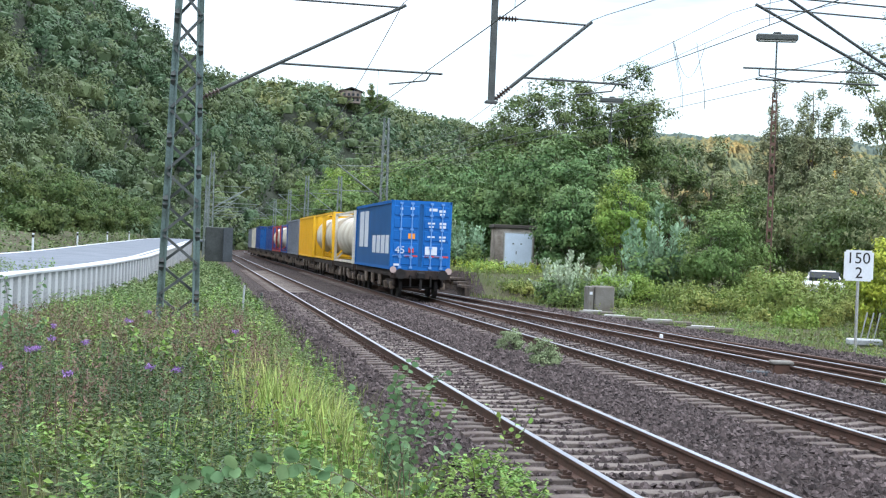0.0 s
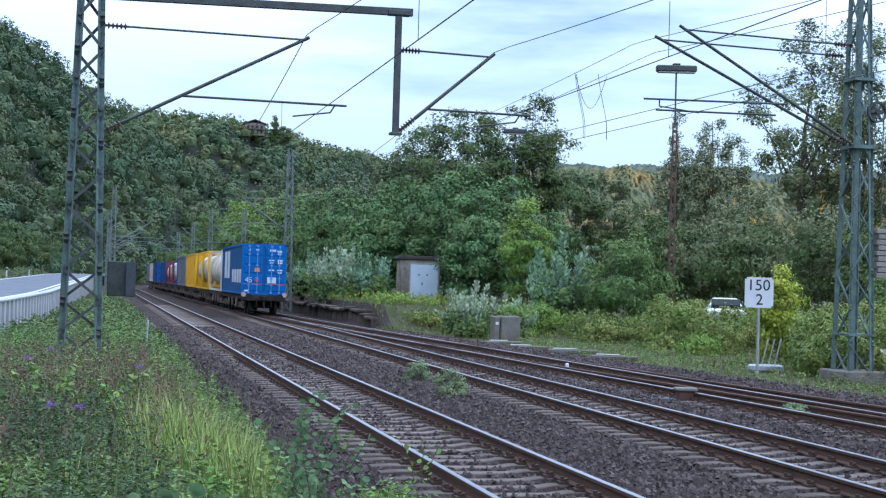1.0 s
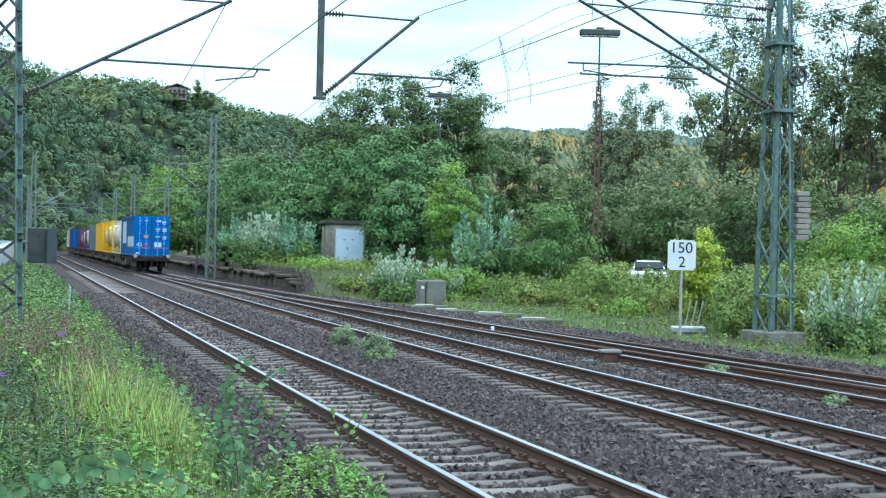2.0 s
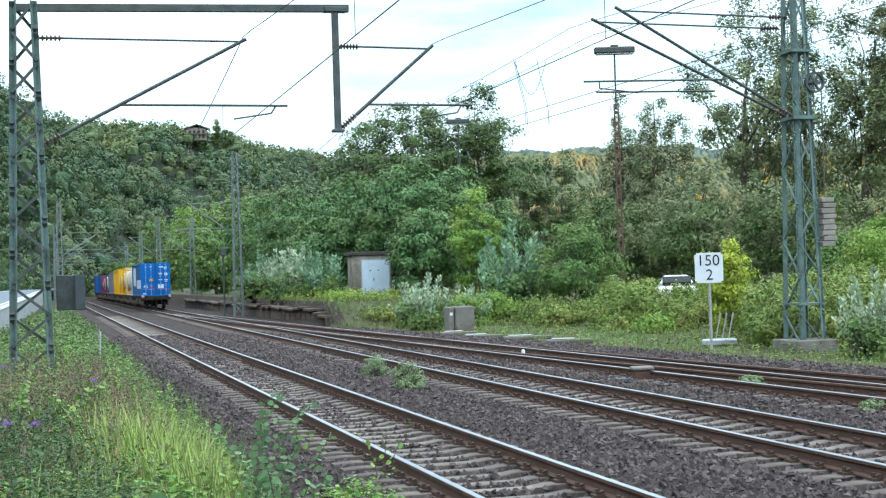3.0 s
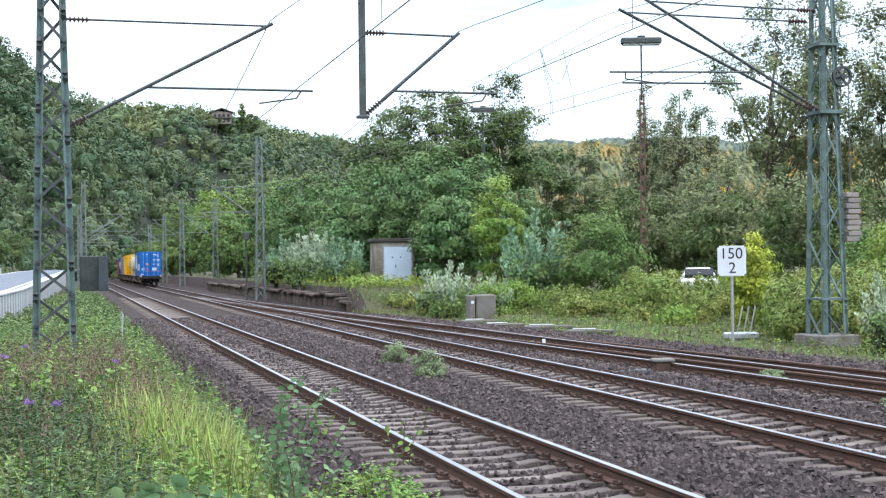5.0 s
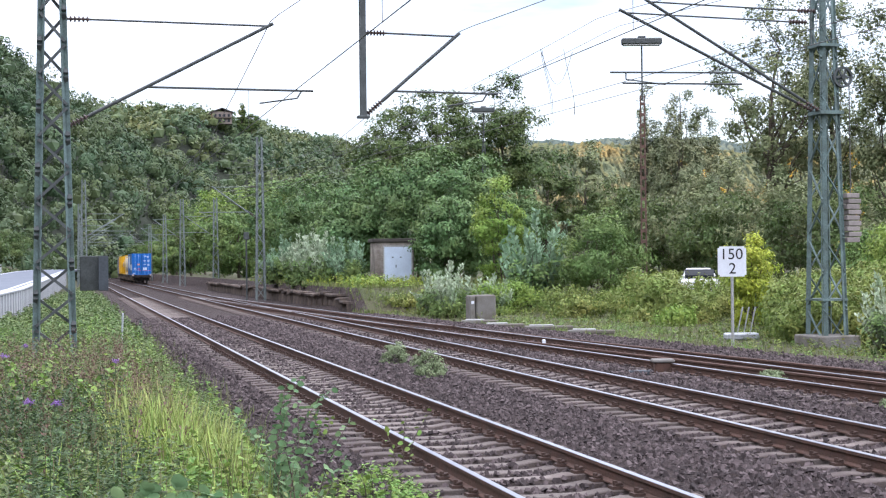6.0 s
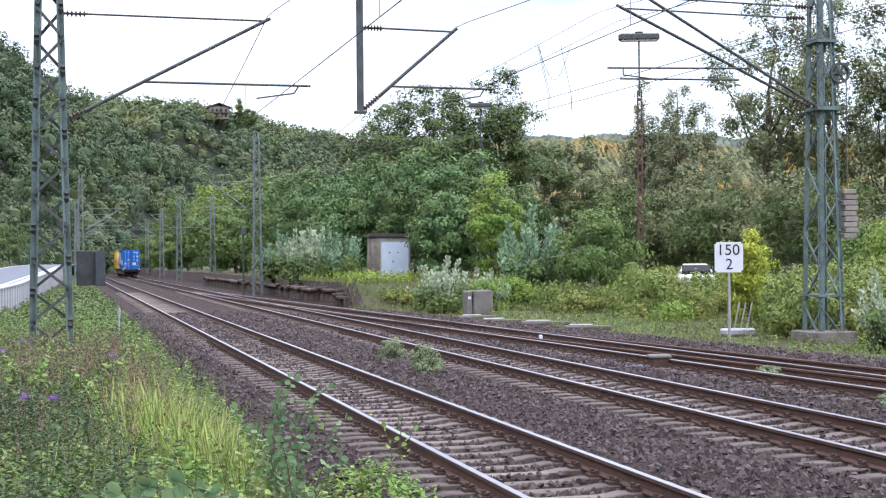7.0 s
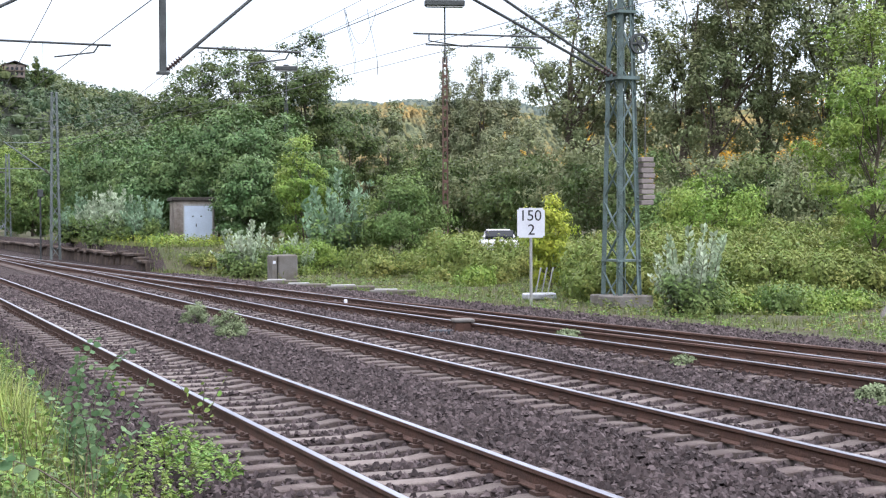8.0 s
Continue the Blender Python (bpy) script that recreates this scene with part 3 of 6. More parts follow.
def cantilever(root, x0, side, reach, z_top, z_low, wire_z, y=0.0, ins=0.55, metal="steel"):
    """Stay, sloped tube, steady tube and registration arm from x0 towards side."""
    top = Vector((x0 + side * reach, y, z_top))
    insulator((x0, y, z_top + 0.03), (x0 + side * ins, y, z_top + 0.03), root)
    tube("stay_tube", [(x0 + side * ins, y, z_top + 0.03), top], 0.045, root, metal)
    low = Vector((x0, y, z_low))
    dirv = (top - low).normalized()
    insulator(low, low + dirv * ins, root)
    tube("bracket_tube", [low + dirv * ins, top + dirv * 0.12], 0.075, root, metal)
    k = (wire_z + 0.32 - z_low) / (z_top - z_low)
    a = low + (top - low) * k
    end = Vector((top.x + side * 0.95, y, wire_z + 0.30))
    tube("steady_tube", [a, end], 0.05, root, metal)
    tube("registration_arm", [end - Vector((side * 0.25, 0, 0)), end - Vector((side * 0.35, 0, 0.16)), end - Vector((side * 1.15, 0, 0.28))], 0.035, root, metal)
    return top


# this mast's braces get the dark steel colour to paint in their shade
mastA = lattice_mast(7.7, 0.78, 0.44, 0.55, 0.40, LM(31.0, -0.35, 0.25), "grey-green steel lattice mast carrying the overhead line", step=0.62, beam=0.12, brace=0.095, sink=0.5, brace_mat="steel")
bm = B()
bar(bm, (-0.2, 0, 7.58), (6.75, 0, 7.68), 0.15, 0.15)
part("cross_beam", bm, M["steel"], mastA)
bm = B()
bar(bm, (6.45, 0, 7.75), (6.45, 0, 5.02), 0.13, 0.13)
box(bm, (6.45, 0, 7.65), (0.5, 0.2, 0.12), bevel=0.02)
box(bm, (6.45, 0, 5.04), (0.26, 0.18, 0.06), bevel=0.01)
part("drop_post", bm, M["steel"], mastA)
cantilever(mastA, 0.22, 1, 4.2, 6.94, 4.73, 5.28)
cantilever(mastA, 6.52, 1, 2.0, 6.83, 5.10, 5.29, ins=0.45)

mastB = lattice_mast(12.0, 0.74, 0.34, 0.98, 0.45, LM(37.6, 20.66, -0.25), "tall grey-green lattice mast with tensioning weights", step=0.95, beam=0.14, brace=0.055, sink=0.12)

for dz, y, lo, top, mid in ((0.0, -0.25, 6.45, (-5.35, 9.45), 6.65), (0.0, 0.25, 6.55, (-5.85, 9.22), 6.60)):
    t = Vector((top[0], y, top[1]))
    insulator((-0.35, y, top[1] - 0.1), (-0.95, y, top[1] - 0.1), mastB)
    tube("stay_tube", [(-0.95, y, top[1] - 0.1), t], 0.05, mastB)
    low = Vector((-0.1, y, lo))
    d = (t - low).normalized()
    insulator(low, low + d * 0.7, mastB)
    tube("bracket_tube", [low + d * 0.7, t + d * 0.2], 0.09, mastB)
tube("steady_tube", [(-6.5, -0.25, 7.5), (-2.3, -0.25, 7.58)], 0.055, mastB)
tube("steady_tube", [(-5.95, 0.25, 7.28), (-2.4, 0.25, 7.32)], 0.055, mastB)
tube("registration_arm", [(-6.05, -0.25, 7.5), (-6.05, -0.25, 7.32), (-4.9, -0.25, 7.2)], 0.04, mastB)
for k in range(9):
    part("tension_weight", box(B(), (0.60 + (0.03 if k % 2 else -0.02), -0.35, 2.92 + 0.155 * k), (0.40, 0.36, 0.125 if k % 3 else 0.14), bevel=0.012), M["weight"], mastB, "grey concrete tensioning weight")
tube("weight_rod", [(0.60, -0.35, 2.9), (0.60, -0.35, 7.3)], 0.03, mastB, "wire")
bm = B()
rim = [[bm.verts.new((0.40 + (0.27 + dr) * math.cos(2 * math.pi * k / 24), -0.35 + dy, 7.5 + (0.27 + dr) * math.sin(2 * math.pi * k / 24)))
        for dr, dy in ((-0.03, -0.05), (0.03, -0.05), (0.012, 0.0), (0.03, 0.05), (-0.03, 0.05))] for k in range(24)]
for k in range(24):
    for j in range(5):
        bm.faces.new((rim[k][j], rim[k][(j + 1) % 5], rim[(k + 1) % 24][(j + 1) % 5], rim[(k + 1) % 24][j]))
for k in range(3):
    a0 = math.pi * k / 3
    bar(bm, (0.40 + 0.26 * math.cos(a0), -0.35, 7.5 + 0.26 * math.sin(a0)), (0.40 - 0.26 * math.cos(a0), -0.35, 7.5 - 0.26 * math.sin(a0)), 0.04, 0.06)
bar(bm, (0.40, -0.43, 7.5), (0.40, -0.2, 7.5), 0.14, seg=12)
part("tension_wheel", bm, M["steel"], mastB, "dark tensioning pulley wheel")
for c, size in (((0.0, -0.1, 6.5), (0.72, 0.75, 0.10)), ((0.0, -0.05, 8.4), (0.66, 0.7, 0.08)), ((0.0, 0, 1.25), (0.78, 1.0, 0.06))):
    part("bracket_plate", box(B(), c, size), M["mast"], mastB)
bm = B()
box(bm, (0.72, 0.5, 1.75), (0.42, 0.28, 0.72), bevel=0.01)
part("switch_box", bm, M["steel"], mastA, "dark sheet metal box")
bm = B()
box(bm, (0.98, 0.3, 1.75), (0.20, 0.5, 0.72), bevel=0.01)
part("switch_box", bm, M["darkpaint"], mastA, "dark sheet metal box")

# masts farther along the line, with their arms
for i, (s, o, z, h, sides) in enumerate(((100.0, 12.45, -0.2, 11.1, (-1,)), (168.0, 12.1, 0.0, 9.8, (-1,)), (158.0, 14.9, 0.3, 9.2, (-1,)), (205.0, 12.4, 0.0, 9.4, (-1,)),
                                         (150.0, 1.2, 0.1, 10.8, (1,)), (168.0, 0.9, 0.1, 9.2, (1,)), (190.0, 1.1, 0.1, 9.0, (1,)), (215.0, 1.2, 0.1, 9.2, (1,)), (240.0, 12.2, 0.0, 9.0, (-1,)), (240.0, 1.2, 0.0, 9.0, (1,)))):
    m = lattice_mast(h, 0.62, 0.34, 0.45, 0.3, LM(s, o, z), "slim lattice mast farther along the line", step=0.9, beam=0.10, brace=0.06, plinth=False, leg_mat="galv")
    for sd in sides:
        cantilever(m, sd * 0.25, sd, 3.6 if sd > 0 else 2.9, 7.5 - z, 5.4 - z, 5.5 - z, metal="galv")
    if i == 0:
        part("signal_box", box(B(), (-0.95, 0, 4.4), (0.34, 0.3, 0.5), bevel=0.02), M["steel"], m, "small dark signal head")
        tube("signal_post", [(-0.95, 0, -0.8), (-0.95, 0, 4.2)], 0.12, m)
        tube("outrigger", [(0, 0, 5.6), (-2.1, 0, 6.8)], 0.06, m)


# ---- wires ----
def wire(name, pts, d, label):
    v, f = [], []
    for i, p in enumerate(pts):
        t = (pts[min(i + 1, len(pts) - 1)] - pts[max(i - 1, 0)]).normalized()
        a = t.cross(Vector((0.3, 0.2, 0.93)) if abs(t.z) < 0.8 else Vector((1, 0, 0))).normalized()
        b = t.cross(a)
        for k in range(4):
            v.append(p + (a * math.cos(k * math.pi / 2) + b * math.sin(k * math.pi / 2)) * d / 2)
    for i in range(len(pts) - 1):
        for k in range(4):
            a, b = i * 4 + k, i * 4 + (k + 1) % 4
            f.append((a, b, b + 4, a + 4))
    return tagged(mesh_np(name, v, f, M["wire"]), label, "wire", "overhead wires")


def catenary(oa, ob, oc, zc, zm, s0, s1, s2, mo=0.0):
    """Contact wire, messenger and droppers over supports at s0 (behind), s1 and s2."""
    def o_at(s):
        return oa + (ob - oa) * (s - s0) / (s1 - s0) if s < s1 else ob + (oc - ob) * (s - s1) / (s2 - s1)
    ss = [s0 + (s2 - s0) * i / 120 for i in range(121)]
    wire("contact_wire", [line(s, o_at(s), zc) for s in ss], 0.023, "thin dark overhead contact wire")

    def sag(s):
        a, b = (s0, s1) if s < s1 else (s1, s2)
        t = (s - a) / (b - a)
        return zm - 4 * 1.0 * t * (1 - t)
    wire("messenger_wire", [line(s, o_at(s) + mo * max(0.0, 1 - abs(s - s1) / 20), sag(s)) for s in ss], 0.021, "thin dark overhead messenger wire")
    for a, b in ((s0, s1), (s1, s2)):
        for k in range(1, 8):
            s = a + (b - a) * k / 8
            wire("dropper", [line(s, o_at(s), zc), line(s, o_at(s), sag(s))], 0.013, "thin vertical dropper wire")


catenary(4.85, 4.66, 4.45, 5.86, 7.3, -38, 30.8, 100, -0.55)
catenary(9.3, 8.75, 9.3, 5.86, 7.2, -38, 30.8, 100, -0.5)
catenary(4.45, 4.75, 4.5, 5.60, 7.2, 100, 168, 240)
catenary(9.3, 8.9, 9.2, 5.60, 7.2, 100, 168, 240)
catenary(19.5, 14.0, 10.2, 6.85, 8.8, -38, 37.6, 100)
catenary(20.5, 14.6, 10.6, 6.7, 8.6, -38, 37.9, 104)
for k, (s, o) in enumerate(((40.0, 13.2), (40.3, 13.35), (40.0, 13.9), (40.4, 14.05))):
    pts = []
    for i in range(11):
        t = i / 10
        pts.append(P(s, o - 0.15 + 0.30 * t + 0.10 * math.sin(math.pi * t), 8.25 - 1.95 * t ** 0.8 - 0.1 * math.sin(5 * t)))
    wire("jumper_cable", pts, 0.015, "hanging jumper cable between two wires")
pts = [P(40.1, 13.1 + 0.95 * i / 12, 8.2 - 0.95 * math.sin(math.pi * i / 12)) for i in range(13)]
wire("jumper_cable", pts, 0.016, "hanging jumper cable loop between two wires")

# ---- the goods train ----
PAINT = dict(
    blue=mat("container_blue", (0.010, 0.115, 0.40), 0.45, var=0.12, scale=1.2, fine=30, bump=0.06),
    yellow=mat("container_yellow", (0.72, 0.42, 0.015), 0.5, var=0.12, scale=1.2, fine=30, bump=0.06),
    cream=mat("tank_cream", (0.62, 0.60, 0.52), 0.5, var=0.15, scale=0.8, fine=20, bump=0.05, second=(0.45, 0.40, 0.32)),
    grey=mat("curtain_grey", (0.17, 0.19, 0.23), 0.6, var=0.15, scale=1.0, fine=20),
    red=mat("frame_red", (0.30, 0.05, 0.045), 0.6, var=0.2, scale=1.0, fine=20),
    navy=mat("container_navy", (0.03, 0.07, 0.24), 0.5, var=0.15, scale=1.0, fine=20),
    frame=mat("wagon_frame", (0.026, 0.021, 0.02), 0.85, var=0.4, scale=1.5, fine=25, second=(0.05, 0.036, 0.03)),
    wheel=mat("wheel_steel", (0.022, 0.02, 0.02), 0.6, metal=0.3, var=0.3),
    dust=mat("sole_bar", (0.15, 0.12, 0.095), 0.85, var=0.35, scale=1.2, fine=15),
    disc=mat("tail_disc_paint", (0.42, 0.33, 0.31), 0.5, var=0.15, bump=0),
    mark=mat("white_marking", (0.58, 0.63, 0.70), 0.5, var=0.08, bump=0),
    plate_red=mat("red_plate", (0.5, 0.06, 0.06), 0.5, var=0.1, bump=0),
    plate_orange=mat("orange_plate", (0.75, 0.28, 0.03), 0.5, var=0.1, bump=0),
    # a darker blue than the container's frame and doors
    sideblue=mat("container_side_darker_blue", (0.010, 0.085, 0.26), 0.5, var=0.15, scale=0.8, fine=20, bump=0.05),
    chrome=mat("locking_bar_paint", (0.13, 0.29, 0.62), 0.4, var=0.1, bump=0),
)
FLOOR = 1.15


def wagon(length, label, m, tail=False):
    """Container flat; local y runs forward from the rear buffer beam, x to the right."""
    root = empty("container_wagon", m, label, "goods wagon", "wagons of the goods train")
    for sx in (-1, 1):
        bm = B()
        z0 = 0.72
        box(bm, (sx * 1.12, length / 2, 1.0), (0.12, length - 0.5, 0.22))
        part("side_beam", bm, PAINT["frame"], root)
        for k in range(3):
            bm = B()
            box(bm, (sx * 1.12, length * (0.32 + 0.18 * k), 0.66), (0.10, 1.0, 0.5), bevel=0.04)
            for v in bm.verts:
                if v.co.z < 0.6:
                    v.co.y = length * (0.32 + 0.18 * k) + (v.co.y - length * (0.32 + 0.18 * k)) * 0.7
            part("frame_gusset", bm, PAINT["dust"], root, "dusty rust-brown frame plate")
    bm = B()
    box(bm, (0, length / 2, 1.0), (0.5, length - 0.4, 0.24))
    for k in range(5):
        box(bm, (0, 0.6 + (length - 1.2) * k / 4, 1.02), (2.3, 0.18, 0.16))
    part("centre_sill", bm, PAINT["frame"], root)
    for y in (0.25, length - 0.25):
        bm = B()
        box(bm, (0, y, 0.98), (2.5, 0.14, 0.36), bevel=0.02)
        part("buffer_beam", bm, PAINT["frame"], root)
        for sx in (-1, 1):
            bm = B()
            e = -1 if y < 1 else 1
            bar(bm, (sx * 0.875, y, 1.0), (sx * 0.875, y + e * 0.42, 1.0), 0.16, seg=12)
            bar(bm, (sx * 0.875, y + e * 0.40, 1.0), (sx * 0.875, y + e * 0.45, 1.0), 0.42, seg=16)
            part("buffer", bm, PAINT["wheel"], root)
    for yc in (2.0, length - 2.0):
        bogie = part("bogie", box(B(), (0, yc, 0.60), (1.9, 1.2, 0.42), bevel=0.05), PAINT["frame"], root)
        for sx in (-1, 1):
            part("side_frame", box(B(), (sx * 1.0, yc, 0.62), (0.14, 2.5, 0.30), bevel=0.05), PAINT["frame"], bogie)
        for dy in (-0.9, 0.9):
            bm = B()
            bar(bm, (-0.95, yc + dy, 0.46), (0.95, yc + dy, 0.46), 0.16, seg=10)
            for sx in (-0.75, 0.75):
                bar(bm, (sx - 0.065, yc + dy, 0.46), (sx + 0.065, yc + dy, 0.46), 0.92, seg=24)
            part("wheelset", bm, PAINT["wheel"], bogie)
            for sx in (-1, 1):
                bm = B()
                box(bm, (sx * 1.06, yc + dy, 0.5), (0.22, 0.32, 0.32), bevel=0.04)
                part("axle_box", bm, PAINT["dust"], bogie)
    bm = B()
    box(bm, (0, length / 2, 0.70), (1.5, length - 6.4, 0.34), bevel=0.05)
    for k in range(3):
        bar(bm, (-0.5 + 0.5 * k, length / 2 - 1.6, 0.48), (-0.5 + 0.5 * k, length / 2 + 1.6, 0.48), 0.36, seg=14)
    part("brake_gear", bm, PAINT["frame"], root, "dark brake cylinders and rods")
    if tail:
        part("drawgear", box(box(B(), (0, 0.12, 0.95), (0.34, 0.4, 0.30), bevel=0.05), (0, 0.05, 0.62), (0.12, 0.12, 0.5), bevel=0.03), PAINT["wheel"], root)
        part("brake_hose", box(box(B(), (0.42, 0.12, 0.72), (0.07, 0.07, 0.5), bevel=0.02), (-0.42, 0.12, 0.72), (0.07, 0.07, 0.5), bevel=0.02), PAINT["wheel"], root)
        for sx in (-1, 1):
            bm = B()
            bar(bm, (sx * 1.16, 0.16, 1.16), (sx * 1.16, 0.08, 1.16), 0.27, seg=16)
            part("tail_disc", bm, PAINT["disc"], root, "pale round tail disc")
    return root


def box_container(root, y0, length, colour, width=2.5, height=2.9, doors=False, logo=False, name="container"):
    """Ribbed steel box: posts, rails, corrugated sides, and door gear on the rear."""
    mt = PAINT[colour]
    hw, z0, z1 = width / 2, FLOOR, FLOOR + height
    c = part(name, box(B(), (0, y0 + length / 2, (z0 + z1) / 2), (width - 0.10, length - 0.10, height - 0.10)), PAINT["sideblue"] if logo else mt, root)
    bm = B()
    for sx in (-1, 1):
        for y in (y0 + 0.08, y0 + length - 0.08):
            box(bm, (sx * (hw - 0.08), y, (z0 + z1) / 2), (0.16, 0.16, height), bevel=0.015)
        for z in (z0 + 0.07, z1 - 0.06):
            box(bm, (sx * (hw - 0.05), y0 + length / 2, z), (0.10, length, 0.12))
    for y in (y0 + 0.07, y0 + length - 0.07):
        for z in (z0 + 0.08, z1 - 0.07):
            box(bm, (0, y, z), (width, 0.12, 0.14))
    part("corner_frame", bm, mt, c)
    if not logo:
        k = int(length / 0.28)
        for sx in (-1, 1):
            bm = B()
            for i in range(k):
                y = y0 + 0.25 + (length - 0.5) * i / (k - 1)
                box(bm, (sx * (hw - 0.04), y, (z0 + z1) / 2), (0.035, 0.12, height - 0.26))
            box(bm, (sx * (hw - 0.056), y0 + length / 2, (z0 + z1) / 2), (0.01, length - 0.3, height - 0.3))
            part("side_panel", bm, mt, c)
    if doors:
        for sx in (-1, 1):
            x = sx * width / 4
            bm = B()
            box(bm, (x, y0 + 0.04, (z0 + z1) / 2), (width / 2 - 0.16, 0.06, height - 0.26))
            for i in range(5):
                z = z0 + 0.42 + i * (height - 0.75) / 4.2
                box(bm, (x, y0 + 0.0, z), (width / 2 - 0.26, 0.05, 0.40), bevel=0.02)
            d = part("door_leaf", bm, mt, c)
            for dx in (-0.22, 0.24):
                bm = B()
                bar(bm, (x + dx, y0 - 0.05, z0 + 0.08), (x + dx, y0 - 0.05, z1 - 0.08), 0.05, seg=8)
                for z in (z0 + 0.12, z0 + 0.55, z0 + 0.95, z0 + 1.7, z0 + 2.3, z1 - 0.12):
                    box(bm, (x + dx, y0 - 0.05, z), (0.13, 0.07, 0.09))
                bar(bm, (x + dx, y0 - 0.08, z0 + 0.62), (x + dx - 0.32, y0 - 0.08, z0 + 0.60), 0.05, 0.03)
                part("locking_bar", bm, PAINT["chrome"], d, "light blue locking bar")
        marks = [(-0.85, 2.55, 0.10, 0.09), (-0.40, 2.57, 0.16, 0.10), (0.48, 2.55, 0.34, 0.12), (0.86, 2.50, 0.26, 0.10), (0.86, 2.36, 0.20, 0.08),
                 (0.42, 1.98, 0.30, 0.07), (0.42, 1.84, 0.20, 0.07), (0.90, 1.98, 0.28, 0.10), (0.90, 1.84, 0.26, 0.10),
                 (0.42, 1.42, 0.30, 0.07), (0.90, 1.42, 0.28, 0.08), (0.90, 1.28, 0.24, 0.08), (0.44, 0.84, 0.50, 0.34), (-0.98, 0.22, 0.26, 0.09)]
        for x, z, w, h in marks:
            part("marking", box(B(), (x, y0 - 0.03, z0 + z), (w, 0.012, h)), PAINT["mark"], c, "small white marking")
        part("warning_plate", box(B(), (-0.40, y0 - 0.03, z0 + 1.42), (0.28, 0.012, 0.22)), PAINT["plate_orange"], c, "orange warning plate")
        for x in (-0.40, 0.44, 0.9):
            part("reflector_strip", box(B(), (x, y0 - 0.034, z0 + 0.60), (0.55, 0.012, 0.07)), PAINT["plate_red"], c, "red strip")
        part("red_plate", box(B(), (-0.40, y0 - 0.03, z0 + 0.84), (0.22, 0.012, 0.2)), PAINT["plate_red"], c)
        txt("45", 0.42, PAINT["mark"], c, Matrix.Translation((-1.08, y0 - 0.035, z0 + 0.70)) @ pose(0, 0, 0, 90, 0, 0))
    if logo:
        for sx in (-1, 1):
            for y, w, zc, h in ((9.3, 1.5, 1.75, 1.7), (11.3, 1.7, 1.75, 1.7), (1.4, 1.1, 1.05, 0.78), (2.9, 1.2, 1.05, 0.78), (4.5, 1.2, 1.05, 0.78), (6.1, 1.2, 1.05, 0.78)):
                bm = B()
                box(bm, (sx * (hw - 0.047), y0 + y, z0 + zc), (0.012, w, h))
                part("lettering_block", bm, PAINT["mark"], c, "white lettering shape")
    return c


def txt(body, size, material, parent, m):
    cu = bpy.data.curves.new("lettering", "FONT")
    cu.body, cu.size, cu.extrude = body, size, 0.004
    cu.materials.append(material)
    tmp = bpy.data.objects.new("lettering", cu)
    scene.collection.objects.link(tmp)
    me = bpy.data.meshes.new_from_object(tmp.evaluated_get(bpy.context.evaluated_depsgraph_get()))
    bpy.data.objects.remove(tmp)
    ob = new("lettering", me)
    ob.parent = parent
    ob.matrix_basis = m
    return ob


def tank_container(root, y0, length, tank_col, frame_col, width=2.5, height=2.6, open_frame=True):
    c = None
    bm = B()
    zc, r = FLOOR + height / 2 + 0.05, min(width, height) / 2 - 0.10
    bar(bm, (0, y0 + 0.35, zc), (0, y0 + length - 0.35, zc), 2 * r, seg=48)
    for y, e in ((y0 + 0.35, -1), (y0 + length - 0.35, 1)):
        for k in range(4):
            a, b = k / 4, (k + 1) / 4
            bar(bm, (0, y + e * 0.28 * a, zc), (0, y + e * 0.28 * b, zc), 2 * r * (math.sqrt(1 - a * a) if e > 0 else math.sqrt(max(0.0, 1 - b * b))) + 0.001,
                2 * r * (math.sqrt(max(0.0, 1 - b * b)) if e > 0 else math.sqrt(1 - a * a)) + 0.001, seg=32)
    c = part("tank", bm, PAINT[tank_col], root, smooth=True)
    bm = B()
    hw = width / 2
    for y in (y0 + 0.08, y0 + length - 0.08):
        for sx in (-1, 1):
            box(bm, (sx * (hw - 0.07), y, FLOOR + height / 2), (0.14, 0.14, height))
        for z in (FLOOR + 0.07, FLOOR + height - 0.07):
            box(bm, (0, y, z), (width, 0.12, 0.12))
        for sx in (-1, 1):
            bar(bm, (sx * (hw - 0.1), y, FLOOR + 0.1), (0, y, FLOOR + 1.25), 0.09, 0.09)
    for sx in (-1, 1):
        for z in (FLOOR + 0.07, FLOOR + height - 0.07):
            box(bm, (sx * (hw - 0.06), y0 + length / 2, z), (0.11, length, 0.12))
        if open_frame:
            bar(bm, (sx * (hw - 0.06), y0 + 0.1, FLOOR + 0.1), (sx * (hw - 0.06), y0 + 1.1, FLOOR + height - 0.1), 0.09, 0.07)
            bar(bm, (sx * (hw - 0.06), y0 + length - 0.1, FLOOR + 0.1), (sx * (hw - 0.06), y0 + length - 1.1, FLOOR + height - 0.1), 0.09, 0.07)
    part("tank_frame", bm, PAINT[frame_col], c)
    bm = B()
    box(bm, (0, y0 + length / 2, FLOOR + height - 0.04), (0.6, length - 0.4, 0.04))
    part("walkway", bm, PAINT["frame"], c)
    return c


TRAIN = []      # wagon, its rear's place along the line at 0 s, its length
SPEED = 23.75


def add(s0, length, label, tail=False):
    w = wagon(length, label, pose(0, 0, 0), tail)
    TRAIN.append((w, s0, length))
    return w


